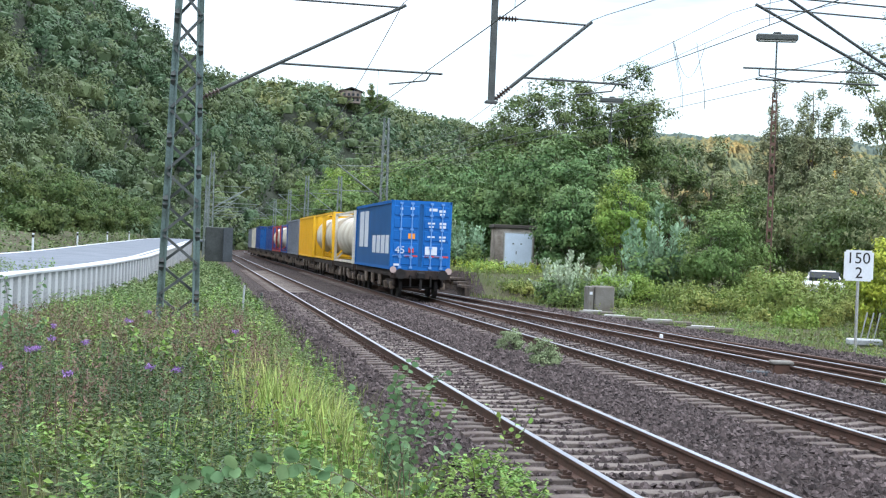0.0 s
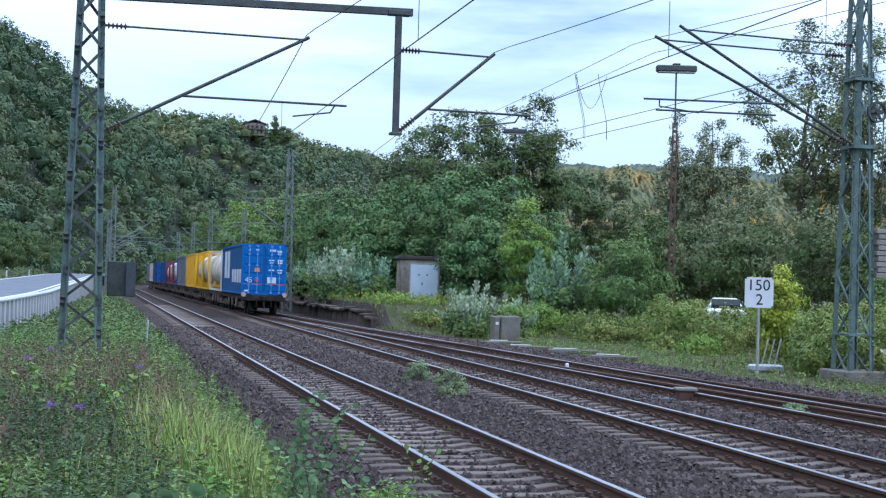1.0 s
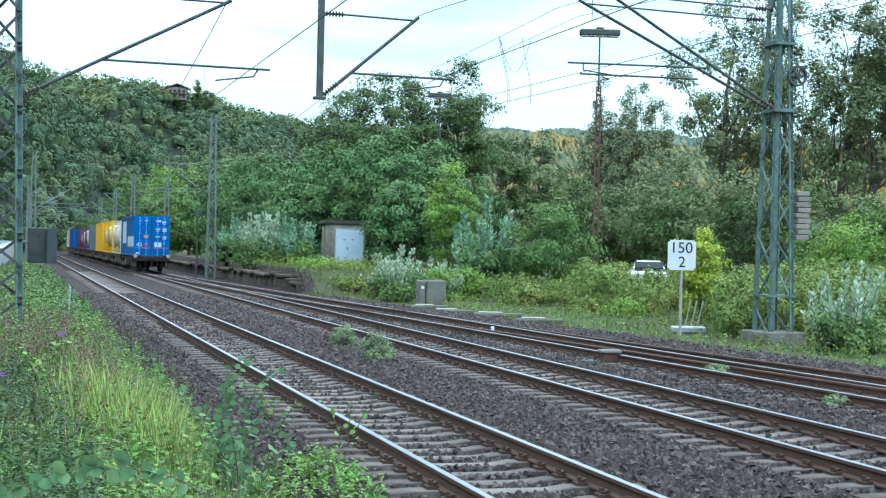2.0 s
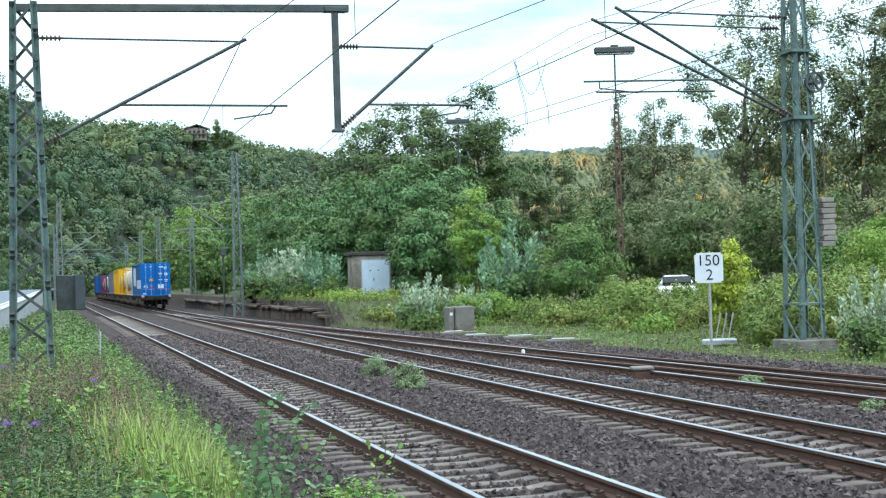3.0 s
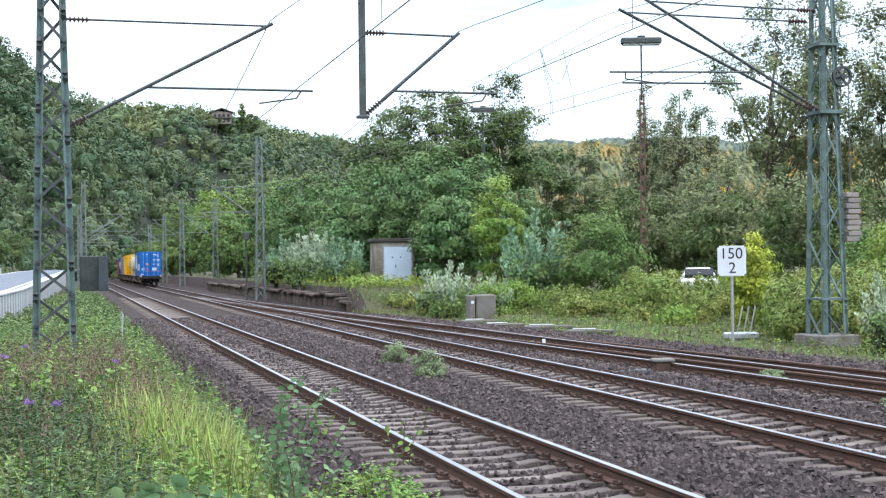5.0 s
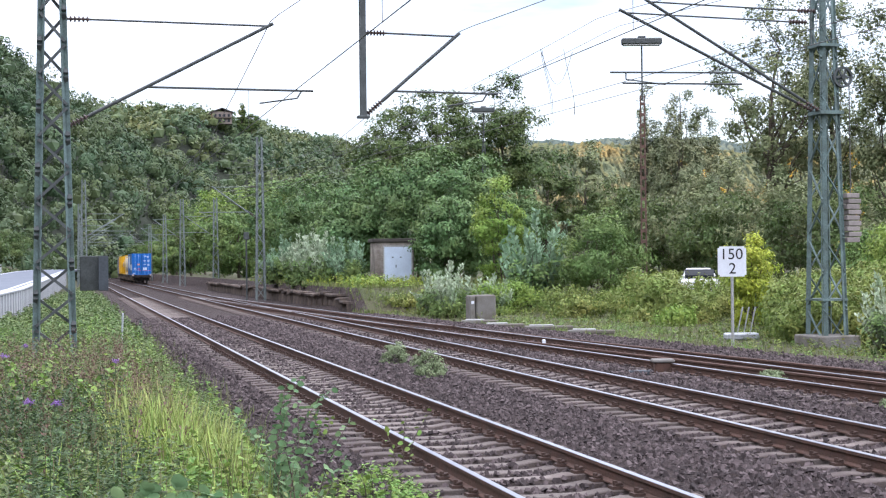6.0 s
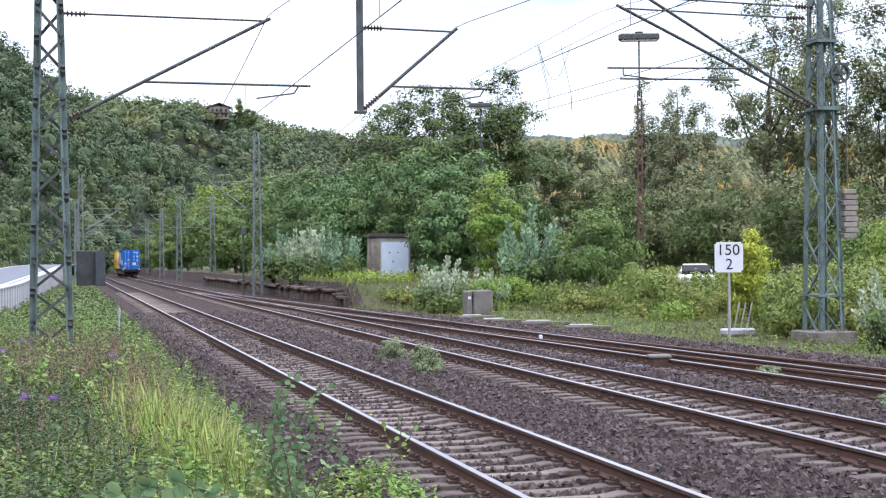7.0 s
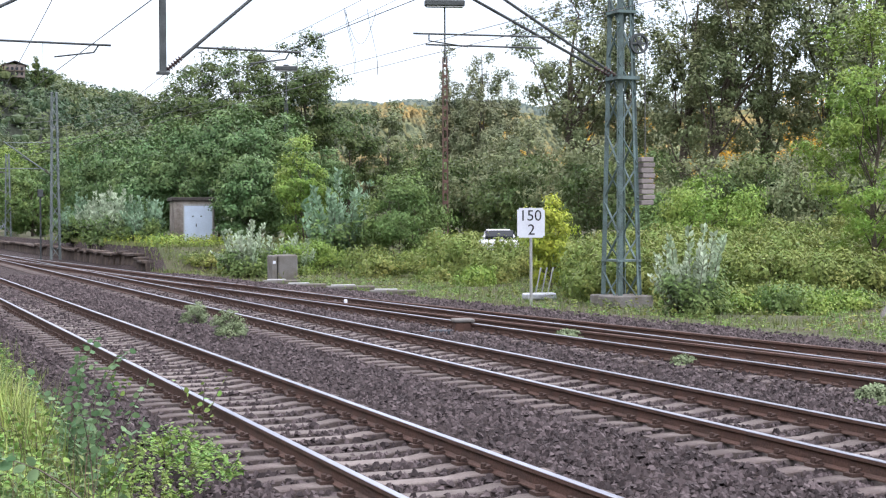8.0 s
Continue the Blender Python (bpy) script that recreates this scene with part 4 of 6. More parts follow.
w = add(58.0, 14.6, "container wagon carrying a blue forty-five foot container", True)
box_container(w, 0.45, 13.7, "blue", 2.55, 2.9, doors=True, logo=True)
w = add(73.0, 11.4, "container wagon carrying a cream tank container")
tank_container(w, 0.6, 10.2, "cream", "cream", height=2.75, open_frame=False)
w = add(84.8, 14.6, "container wagon carrying two yellow-framed tank containers")
tank_container(w, 0.5, 6.7, "cream", "yellow", height=2.9)
tank_container(w, 7.4, 6.7, "cream", "yellow", height=2.9)
w = add(99.8, 14.6, "container wagon carrying a yellow container")
box_container(w, 0.45, 13.7, "yellow", 2.55, 2.9)
w = add(114.8, 14.6, "container wagon carrying a dark grey curtain box")
box_container(w, 0.45, 13.7, "grey", 2.55, 2.85)
w = add(129.8, 11.0, "container wagon carrying a white tank container")
tank_container(w, 0.8, 9.2, "cream", "navy", height=2.6)
w = add(141.2, 16.0, "container wagon carrying two red-framed white tanks")
tank_container(w, 0.6, 7.0, "cream", "red", height=2.6)
tank_container(w, 8.2, 7.0, "cream", "red", height=2.6)
w = add(157.6, 15.0, "container wagon carrying a navy container")
box_container(w, 0.6, 13.7, "navy", 2.5, 2.7)
w = add(173.0, 14.6, "container wagon carrying a blue container")
box_container(w, 0.45, 13.7, "blue", 2.5, 2.6)
w = add(188.0, 14.6, "container wagon carrying a blue container")
box_container(w, 0.45, 13.7, "navy", 2.5, 2.9)
w = add(203.0, 14.6, "container wagon carrying a pale curtain box")
box_container(w, 0.45, 13.7, "cream", 2.5, 2.8)
w = add(218.0, 14.6, "container wagon carrying a dark grey container")
box_container(w, 0.45, 13.7, "grey", 2.5, 2.8)


def run_train():
    """Each wagon follows the line at an even speed."""
    times = [0, 0.1] + [0.5 * k for k in range(1, 16)] + [7.9, 8.0]
    for ob, s0, length in TRAIN:
        rows = []
        for t in times:
            s = s0 + 2.0 + SPEED * t
            a, b = line(s, 9.16), line(s + length, 9.16)
            d = b - a
            rows.append((t, pose(a.x, a.y, 0, 0, 0, math.degrees(math.atan2(-d.x, d.y)))))
        walk(ob, rows)

# ---- lineside things ----
def distance_sign():
    p = P(38.6, 18.25, -0.4)
    root = empty("distance_sign", pose(p.x, p.y, p.z, 0, 0, -4), "white square line kilometre sign on a grey post", "sign")
    bm = B()
    bar(bm, (0, 0.03, 0), (0, 0.03, 2.95), 0.085, seg=12)
    part("post", bm, M["postgrey"], root)
    bm = B()
    box(bm, (0, 0, 2.50), (0.80, 0.025, 0.86))
    vert = [e for e in bm.edges if abs(e.verts[0].co.x - e.verts[1].co.x) < 1e-4 and abs(e.verts[0].co.z - e.verts[1].co.z) < 1e-4]
    bmesh.ops.bevel(bm, geom=vert, offset=0.05, segments=4, affect="EDGES")
    b = part("board", bm, M["white"], root)
    for t, x, z in (("150", -0.345, 2.565), ("2", -0.10, 2.155)):
        txt(t, 0.44, M["black"], b, Matrix.Translation((x, -0.016, z)) @ pose(0, 0, 0, 90, 0, 0))
    bm = B()
    for z in (2.12, 2.9):
        box(bm, (0, 0.03, z), (0.12, 0.05, 0.05))
    part("clamp", bm, M["postgrey"], root)


distance_sign()


def point_levers():
    p = P(41.6, 19.95, -0.30)
    root = empty("ground_frame", pose(p.x, p.y, p.z, 0, 0, 6), "pale concrete slab with three grey levers", "lever frame")
    part("slab", box(B(), (0, 0, 0.10), (1.0, 0.55, 0.2), bevel=0.04), M["guard"], root)
    for i in range(3):
        bm = B()
        a, b = Vector((-0.12 + 0.20 * i, 0, 0.2)), Vector((0.03 + 0.20 * i, 0, 0.88))
        bar(bm, a, b, 0.035, 0.05, seg=8)
        bar(bm, b, b + (b - a).normalized() * 0.12, 0.06, 0.05, seg=8)
        part("lever", bm, M["postgrey"], root)


point_levers()


def lamp_pole(x, y, h, label, top_w=2.1, rusty=True):
    z = gz0(x, y)
    root = empty("yard_lamp", pose(x, y, z, 0, 0, 0), label, "street lamp", "yard lamps")
    bm = B()
    for sx in (-1, 1):
        bar(bm, (sx * 0.13, 0, 0), (sx * 0.10, 0, h * 0.80), 0.07, 0.07)
    for k in range(int(h * 0.8 / 0.55)):
        box(bm, (0, 0, 0.3 + 0.55 * k), (0.22, 0.04, 0.16))
    part("pole", bm, M["rustpole"] if rusty else M["steel"], root, "rusty riveted steel pole")
    bm = B()
    bar(bm, (0, 0, h * 0.78), (0, 0, h - 0.1), 0.09, seg=8)
    part("upper_tube", bm, M["steel"], root)
    bm = B()
    box(bm, (0, 0, h), (top_w, 0.5, 0.34), bevel=0.06)
    box(bm, (0, 0, h + 0.22), (0.4, 0.3, 0.12), bevel=0.03)
    part("lamp_head", bm, M["steel"], root, "long dark lamp housing")
    bm = B()
    box(bm, (0, 0, h - 0.19), (top_w - 0.2, 0.4, 0.05))
    part("diffuser", bm, M["postgrey"], root)
    return root


def gz0(x, y):
    s, o = x * U[0] + y * U[1], x * N[0] + y * N[1]
    return float(ground_z(s, o)) - 0.05


lamp_pole(10.35, 76.3, 14.0, "tall rusty yard lamp with a long housing")
lamp_pole(2.95, 108.0, 12.6, "tall yard lamp standing among the trees", 1.7, False)


def shed():
    x, y = (690 - 784) / 2600 * 92, 92.0
    z = gz0(x, y)
    root = empty("relay_hut", pose(x, y, z, 0, 0, 10), "small concrete hut with a pale metal door", "hut")
    bm = B()
    box(bm, (0, 0, 1.35), (2.45, 2.2, 2.7), bevel=0.03)
    part("wall", bm, M["hutwall"], root)
    part("roof", box(B(), (0, 0, 2.80), (2.7, 2.45, 0.22), bevel=0.03), M["roofing"], root, "dark flat roof slab")
    d = part("door", box(B(), (0.22, -1.13, 1.22), (1.72, 0.06, 2.35), bevel=0.01), M["doorpaint"], root, "pale blue-white metal door")
    bm = B()
    box(bm, (-0.66, -1.14, 1.22), (0.07, 0.07, 2.45))
    box(bm, (1.10, -1.14, 1.22), (0.07, 0.07, 2.45))
    box(bm, (0.22, -1.14, 2.44), (1.84, 0.07, 0.08))
    part("door_frame", bm, M["postgrey"], root)
    part("door_handle", box(B(), (0.1, -1.18, 1.2), (0.05, 0.05, 0.18)), M["steel"], d)
    for k in range(2):
        part("door_plate", box(B(), (-0.1 + 0.5 * k, -1.165, 1.75), (0.10, 0.012, 0.07)), M["steel"], d)


shed()


def concrete_cabinet():
    p = P(59.8, 16.75, -0.35)
    root = empty("concrete_cabinet", pose(p.x, p.y, p.z, 0, 0, 14), "weathered grey concrete lineside cabinet", "cabinet")
    part("block", box(B(), (0.12, 0, 0.58), (0.85, 0.75, 1.16), bevel=0.05), M["greycon"], root)
    part("end_slab", box(B(), (-0.48, -0.05, 0.58), (0.24, 0.7, 1.12), bevel=0.04), M["greycon"], root)
    part("notice", box(B(), (-0.48, -0.41, 0.85), (0.12, 0.012, 0.12)), M["white"], root, "small white notice")


concrete_cabinet()


def point_motor():
    p = P(28.6, 11.92, -0.26)
    root = empty("trackside_box", pose(p.x, p.y, p.z, 0, 0, HEAD - 14), "dark trackside box with a pale lid", "box")
    part("body", box(B(), (0, 0, 0.14), (0.36, 0.32, 0.28), bevel=0.03), M["rust"], root)
    part("lid", box(B(), (0, 0, 0.31), (0.46, 0.40, 0.07), bevel=0.02), M["greycon"], root, "pale flat lid")
    part("cable_duct", box(B(), (-0.45, 0.05, 0.06), (0.5, 0.25, 0.1), bevel=0.02), M["darkpaint"], root)


point_motor()
# small white marker and cable troughs by the siding
p = P(37.7, 12.3, -0.16)
mk = empty("marker_peg", pose(p.x, p.y, p.z - 0.1), "small white marker peg between rails", "marker")
part("peg", box(B(), (0, 0, 0.16), (0.09, 0.09, 0.32), bevel=0.02), M["white"], mk)
for i, (s, o, w, d) in enumerate(((58.0, 16.2, 1.5, 0.5), (54.0, 16.0, 1.6, 0.45), (51.5, 17.0, 1.8, 0.4), (47.5, 17.2, 1.6, 0.4))):
    p = P(s, o, -0.35)
    t = empty("cable_cover", pose(p.x, p.y, p.z, 0, 0, 6 - 5 * i), "grey concrete cable trough cover in the grass", "cover", "cable covers")
    part("cover_slab", box(B(), (0, 0, 0.09), (w, d, 0.14), bevel=0.03), M["greycon"], t)
    part("cover_lid", box(B(), (-w * 0.15, 0, 0.18), (w * 0.5, d * 0.8, 0.05), bevel=0.02), M["postgrey"], t)
# signal box lid at the verge's end
p = P(30.4, 24.75, -0.45)
t = empty("equipment_case", pose(p.x, p.y, p.z, 0, 0, 8), "pale grey sloping equipment case on the verge", "box")
bm = B()
box(bm, (0, 0, 0.28), (0.9, 0.6, 0.5), bevel=0.05)
for v in bm.verts:
    if v.co.z > 0.4:
        v.co.x = v.co.x * 0.7 + 0.12
part("case", bm, M["greycon"], t)
part("sill", box(B(), (-0.2, 0, 0.03), (2.2, 0.25, 0.12), bevel=0.02), M["rust"], t)


def white_car():
    x, y = (1232 - 784) / 2600 * 68, 68.0
    root = empty("parked_car", pose(x, y, gz0(x, y) + 0.85, 0, 0, -7), "white parked car half hidden by brambles", "car")
    bm = B()
    box(bm, (0, 0, 0.62), (1.72, 4.1, 0.55), bevel=0.12)
    body = part("body", bm, M["carwhite"], root)
    bm = B()
    box(bm, (0, 0.2, 1.12), (1.5, 2.2, 0.5), bevel=0.16)
    for v in bm.verts:
        if v.co.z > 1.2:
            v.co.x *= 0.85
            v.co.y = 0.2 + (v.co.y - 0.2) * 0.72
    cab = part("cabin", bm, M["carwhite"], root)
    bm = B()
    box(bm, (0, -0.84, 1.08), (1.3, 0.35, 0.34), rot=Euler((radians(-38), 0, 0)).to_matrix())
    part("windscreen", bm, M["glass"], cab, "dark windscreen")
    for sx in (-1, 1):
        part("side_window", box(B(), (sx * 0.70, 0.2, 1.12), (0.06, 1.5, 0.28)), M["glass"], cab)
        for yy in (-1.3, 1.3):
            bm = B()
            bar(bm, (sx * 0.74, yy, 0.32), (sx * 0.9, yy, 0.32), 0.62, seg=20)
            part("wheel", bm, M["black"], root)


white_car()
# roadside delineators
for s in (62, 84, 108, 134, 165):
    p = line(s, float(fence_o(s)) - 6.6, float(fence_z(s)) - 0.1)
    d = empty("delineator_post", pose(p.x, p.y, p.z), "white roadside delineator post with black band", "post", "delineator posts")
    part("stake", box(B(), (0, 0, 0.45), (0.12, 0.06, 1.0), bevel=0.02), M["white"], d)
    part("band", box(B(), (0, 0, 0.78), (0.126, 0.066, 0.16)), M["black"], d)
# slim white post on the bank
p = P(42.5, 1.35, 0.0)
d = empty("marker_post", pose(p.x, p.y, p.z, 2, 3, 0), "slim pale marker post in the weeds", "post")
part("stake", box(B(), (0, 0, 0.4), (0.05, 0.05, 0.85), bevel=0.01), M["guard"], d)
p = P(52.0, 2.3, -0.4)
d = empty("marker_post", pose(p.x, p.y, p.z), "short dark post beside the track", "post")
part("stake", box(B(), (0, 0, 0.35), (0.09, 0.09, 0.7), bevel=0.01), M["steel"], d)


def hill_house():
    x, y, z = -120.3, 795.0, 80.2
    root = empty("hilltop_house", pose(x, y, z, 0, 0, 14), "pale gabled house high on the wooded ridge", "house")
    part("wall", box(B(), (0, 0, 2.4), (10.5, 9, 6.6)), M["housewall"], root)
    bm = B()
    for sx in (-1, 1):
        box(bm, (sx * 3.1, 0, 6.4), (7.0, 10.6, 0.5), rot=Euler((0, radians(sx * 20), 0)).to_matrix())
    part("roof", bm, M["roofing"], root, "dark pitched roof")
    for k in range(4):
        for r in range(2):
            part("window", box(B(), (-3.6 + 2.4 * k, -4.55, 0.9 + 2.7 * r), (1.2, 0.2, 1.5)), M["glass"], root)
    part("balcony", box(B(), (0, -5.2, 2.3), (10, 1.4, 0.5)), M["bark"], root)


hill_house()


# ---- sleepers and fastenings ----
def sleeper_mesh():
    bm = B()
    # pre-stressed concrete sleeper: sloped shoulders, lower middle
    prof = [(-1.3, 0.155), (-1.05, 0.17), (-0.5, 0.17), (-0.3, 0.14), (0.3, 0.14), (0.5, 0.17), (1.05, 0.17), (1.3, 0.155)]
    rows = []
    for x, h in prof:
        rows.append([bm.verts.new((x, y, z)) for y, z in ((-0.14, 0), (-0.12, h - 0.01), (-0.10, h), (0.10, h), (0.12, h - 0.01), (0.14, 0))])
    for a, b in zip(rows, rows[1:]):
        for i in range(5):
            bm.faces.new((a[i], b[i], b[i + 1], a[i + 1]))
    bm.faces.new(rows[0])
    bm.faces.new(list(reversed(rows[-1])))
    bmesh.ops.recalc_face_normals(bm, faces=bm.faces)
    me = bpy.data.meshes.new("sleeper")
    bm.to_mesh(me)
    bm.free()
    me.materials.append(M["concrete"])
    return me


def fastening_mesh():
    bm = B()
    box(bm, (0.105, 0, 0.185), (0.12, 0.14, 0.035))
    bar(bm, (0.115, 0, 0.18), (0.115, 0, 0.255), 0.05, seg=6)
    box(bm, (0.085, 0, 0.222), (0.07, 0.09, 0.022), rot=Euler((0, radians(14), 0)).to_matrix())
    bmesh.ops.recalc_face_normals(bm, faces=bm.faces)
    me = bpy.data.meshes.new("rail_fastening")
    bm.to_mesh(me)
    bm.free()
    me.materials.append(M["clip"])
    return me


SLEEPER, FAST = sleeper_mesh(), fastening_mesh()


def sleepers(root, fn, s0, s1, fast_to, step=0.58, wide=None, seed=1):
    rng = random.Random(seed)
    s = s0
    while s < s1:
        o = fn(s)
        p = P(s, o, -0.340 + rng.uniform(-0.012, 0.008))
        sl = new("sleeper", SLEEPER)
        sl.parent = root
        a = HEAD + rng.uniform(-0.6, 0.6) - math.degrees(math.atan(fn(s + 1) - fn(s)))
        w = wide(s) if wide else 1.0
        sl.matrix_basis = pose(p.x, p.y, p.z, 0, 0, a) @ Matrix.Diagonal((w, 1, 1, 1))
        if s < fast_to:
            for x in (-0.7535, 0.7535):
                for turn in (0, 180):
                    f = new("rail_fastening", FAST)
                    f.parent = sl
                    f.matrix_basis = pose(x / w, 0, 0, 0, 0, turn)
        s += step


sleepers(track1, centre_main(4.65), 7, 116, 42, seed=1)
sleepers(track2, centre_main(9.10), 9, 116, 46, seed=2)
sleepers(track3, centre_a, 12, 78, 50, seed=3)
sleepers(track4, centre_b, 12.3, 78, 50, seed=4)


def gravel():
    """Loose ballast stones."""
    rng = np.random.default_rng(77)
    n = 102000
    s = 7.5 + 60 * rng.uniform(0, 1, n) ** 1.9
    o = rng.uniform(2.35, 18.6, n)
    k = (o < 13.9 + 4.0 * np.clip((70 - s) / 50, 0, 1) + rng.normal(0, 0.5, n)) & (o < 0.85 * s + 1.5)
    for c, w in ((4.65, 0.7535), (9.10, 0.7535)):
        for sd in (-1, 1):
            k &= np.abs(o - c - sd * w) > 0.11
    for c, start in ((4.65, 7.0), (9.10, 9.0)):
        k &= ~((np.abs(o - c) < 1.32) & (np.abs((s - start + 0.29) % 0.58 - 0.29) < 0.125))
    s, o = s[k], o[k]
    n = len(s)
    r = rng.uniform(0.020, 0.040, n) * (1 + 0.9 * np.clip((s - 22) / 40, 0, 1))
    near = np.minimum(np.abs(o - 4.65), np.abs(o - 9.1))
    z = ground_z(s, o) + r * 0.3 + np.where(near < 1.35, 0.018 + 0.03 * rng.uniform(0, 1, n), 0.03 + 0.05 * rng.uniform(0, 1, n))
    # a wedge-shaped lump: four corners below, a short ridge above
    rough = np.array([(-1, -0.7, -0.5), (0.8, -1, -0.5), (1, 0.6, -0.5), (-0.7, 1, -0.5), (-0.45, 0.1, 0.75), (0.5, -0.1, 0.65)], float)
    v = rough[None] * rng.uniform(0.6, 1.3, (n, 6, 3)) * rng.uniform(0.7, 1.25, (n, 1, 3))
    a, b = rng.uniform(0, 6.28, n), rng.uniform(-0.6, 0.6, n)
    ca, sa, cb, sb = np.cos(a)[:, None], np.sin(a)[:, None], np.cos(b)[:, None], np.sin(b)[:, None]
    x, y, zz = v[..., 0], v[..., 1] * cb - v[..., 2] * sb, v[..., 1] * sb + v[..., 2] * cb
    v = np.stack([x * ca - y * sa, x * sa + y * ca, zz], -1) * r[:, None, None]
    v += np.stack([U[0] * s + N[0] * o, U[1] * s + N[1] * o, z], 1)[:, None, :]
    f = np.array([(0, 1, 5), (0, 5, 4), (1, 2, 5), (2, 3, 4), (2, 4, 5), (3, 0, 4)])
    f = (f[None] + (np.arange(n) * 6)[:, None, None]).reshape(-1, 3)
    tagged(mesh_np("ballast_stones", v.reshape(-1, 3), f, M["stone"]), "loose purple-grey ballast stones round the sleepers", "gravel", kind="stuff")


gravel()

# ---- trees and shrubs ----
def at_bearing(k, d):
    """Place at depth d with sideways ratio k."""
    return k * d, d


def so_of(x, y):
    return x * U[0] + y * U[1], x * N[0] + y * N[1]


def gz(x, y):
    s, o = so_of(x, y)
    return float(ground_z(s, o))


def limb(v, f, a, b, r0, r1, rng, steps=4, wob=0.12, sides=6):
    """Append a wavering tapered limb from a to b to plain lists."""
    a, b = np.array(a, float), np.array(b, float)
    ln = np.linalg.norm(b - a)
    base = len(v)
    for i in range(steps + 1):
        t = i / steps
        p = a + (b - a) * t + (rng.normal(0, wob * ln * 0.25, 3) if 0 < i < steps else 0)
        r = r0 + (r1 - r0) * t
        d = (b - a) / (ln + 1e-9)
        q = np.cross(d, (0.3, 0.9, 0.2))
        q /= np.linalg.norm(q)
        w = np.cross(d, q)
        for j in range(sides):
            an = 2 * math.pi * j / sides
            v.append(p + r * (math.cos(an) * q + math.sin(an) * w))
    for i in range(steps):
        for j in range(sides):
            x, y = base + i * sides + j, base + i * sides + (j + 1) % sides
            f.append((x, y, y + sides, x + sides))


def tree(name, x, y, height, width, leaf, label, category="tree", clusters=60, per=150, size=0.30, trunk=0.2, clear=0.2, seed=1,
         lean=(0, 0), shape="round", spread=0.16, stems=1, group="", aspect=0.6, base=None):
    """Trunk, limbs and a crown of leaf clusters with gaps between them."""
    rng = np.random.default_rng(seed)
    fine = height > 1.0
    per, size = (int(per * 1.15), size * 0.78) if fine else (int(per * 0.8), size * 1.05)
    z0 = (gz(x, y) if base is None else base) - 0.1
    root = empty(name, pose(x, y, z0, 0, 0, 0), label, category, group)
    c = []
    clusters = int(clusters * (1.3 if fine else 1))
    while len(c) < clusters:
        p = rng.uniform(-1, 1, 3)
        t = (p[2] + 1) / 2
        if shape == "round":
            lim = math.sqrt(max(0, 1 - (1.75 * t - 0.75) ** 2)) if t > 0.43 else 0.65 + 0.8 * t
        elif shape == "cone":
            lim = (1 - t) ** 0.75 + 0.08
        elif shape == "column":
            lim = 0.55 * math.sin(math.pi * (0.2 + 0.72 * t)) + 0.34 - 0.2 * t ** 4
        elif shape == "layer":
            lim = (math.sqrt(max(0, 1 - (1.5 * t - 0.5) ** 2)) if t > 0.33 else 0.8) * (0.72 + 0.35 * math.sin(t * 21))
        else:
            lim = 0.9 - 0.35 * t
        r = math.hypot(p[0], p[1])
        if r > lim or (r < lim * 0.35 and rng.random() < 0.6):
            continue
        z = height * (clear + (1 - clear) * t)
        wob = 1 + 0.25 * math.sin(3 * math.atan2(p[1], p[0]) + seed) * t
        c.append((p[0] * width / 2 * wob + lean[0] * z, p[1] * width / 2 * wob + lean[1] * z, z))
    c = np.array(c)
    sp = spread * width ** 0.5 * (1.18 if fine else 1.35)
    gap = np.sort(np.linalg.norm(c[:, None] - c[None], axis=2), axis=1)[:, 2]
    c = c[gap < max(2.8 * sp, np.percentile(gap, 88))]      # no clumps that hang on nothing
    v, f = [], []
    for k in range(stems):
        b = rng.normal(0, 0.25 * (stems > 1) * width * 0.3, 2)
        top = height * (0.9 if shape in ("cone", "column") else 0.72)
        limb(v, f, (b[0], b[1], -0.2), (lean[0] * top + b[0] * 2, lean[1] * top + b[1] * 2, top), trunk, trunk * 0.18, rng, 6, 0.05, 8)
    for p in c[:: max(1, len(c) // 18)]:
        zb = max(0.25, min(p[2] * rng.uniform(0.45, 0.75), height * 0.7))
        limb(v, f, (lean[0] * zb, lean[1] * zb, zb), p, trunk * 0.33 * (1 - 0.6 * zb / height), 0.012, rng, 3, 0.2, 4)
    tr = mesh_np("trunk", np.array(v), np.array(f), M["bark"], root, smooth=True)
    loose = rng.uniform(0.75, 1.45, (len(c), 1, 1))
    # each cluster is a leafy shell, fuller above than below
    ball = rng.normal(0, 1, (len(c), per, 3))
    ball[..., 2] += 0.35
    ball *= (1.45 * rng.uniform(0.35, 1.0, (len(c), per, 1)) ** 0.6) / np.linalg.norm(ball, axis=2)[..., None]
    ball *= 1 + 0.35 * np.sin(ball[..., :1] * 5 + c[:, None, :1] * 3) * np.cos(ball[..., 1:2] * 5 + c[:, None, 1:2] * 3)
    pts = (c[:, None, :] + loose * ball * np.array([sp, sp, sp * aspect])).reshape(-1, 3)
    keep = pts[:, 2] > 0.02
    pts = pts[keep]
    out = pts - np.repeat(c, per, 0)[keep] * 0.85 - np.array([0, 0, height * 0.06])
    vv, ff = flakes(pts, size, rng, out) if fine else quads(pts, size, size * 0.6, rng, outward=out)
    cr = mesh_np("crown", vv, ff, L[leaf], root)
    mid = c - np.array([lean[0], lean[1], 0]) * c[:, 2:] - np.array([0, 0, height * (clear + 0.35 * (1 - clear))])
    outer = np.clip(np.linalg.norm(mid / np.array([width / 2, width / 2, height * (1 - clear) * 0.6]), axis=1), 0, 1)
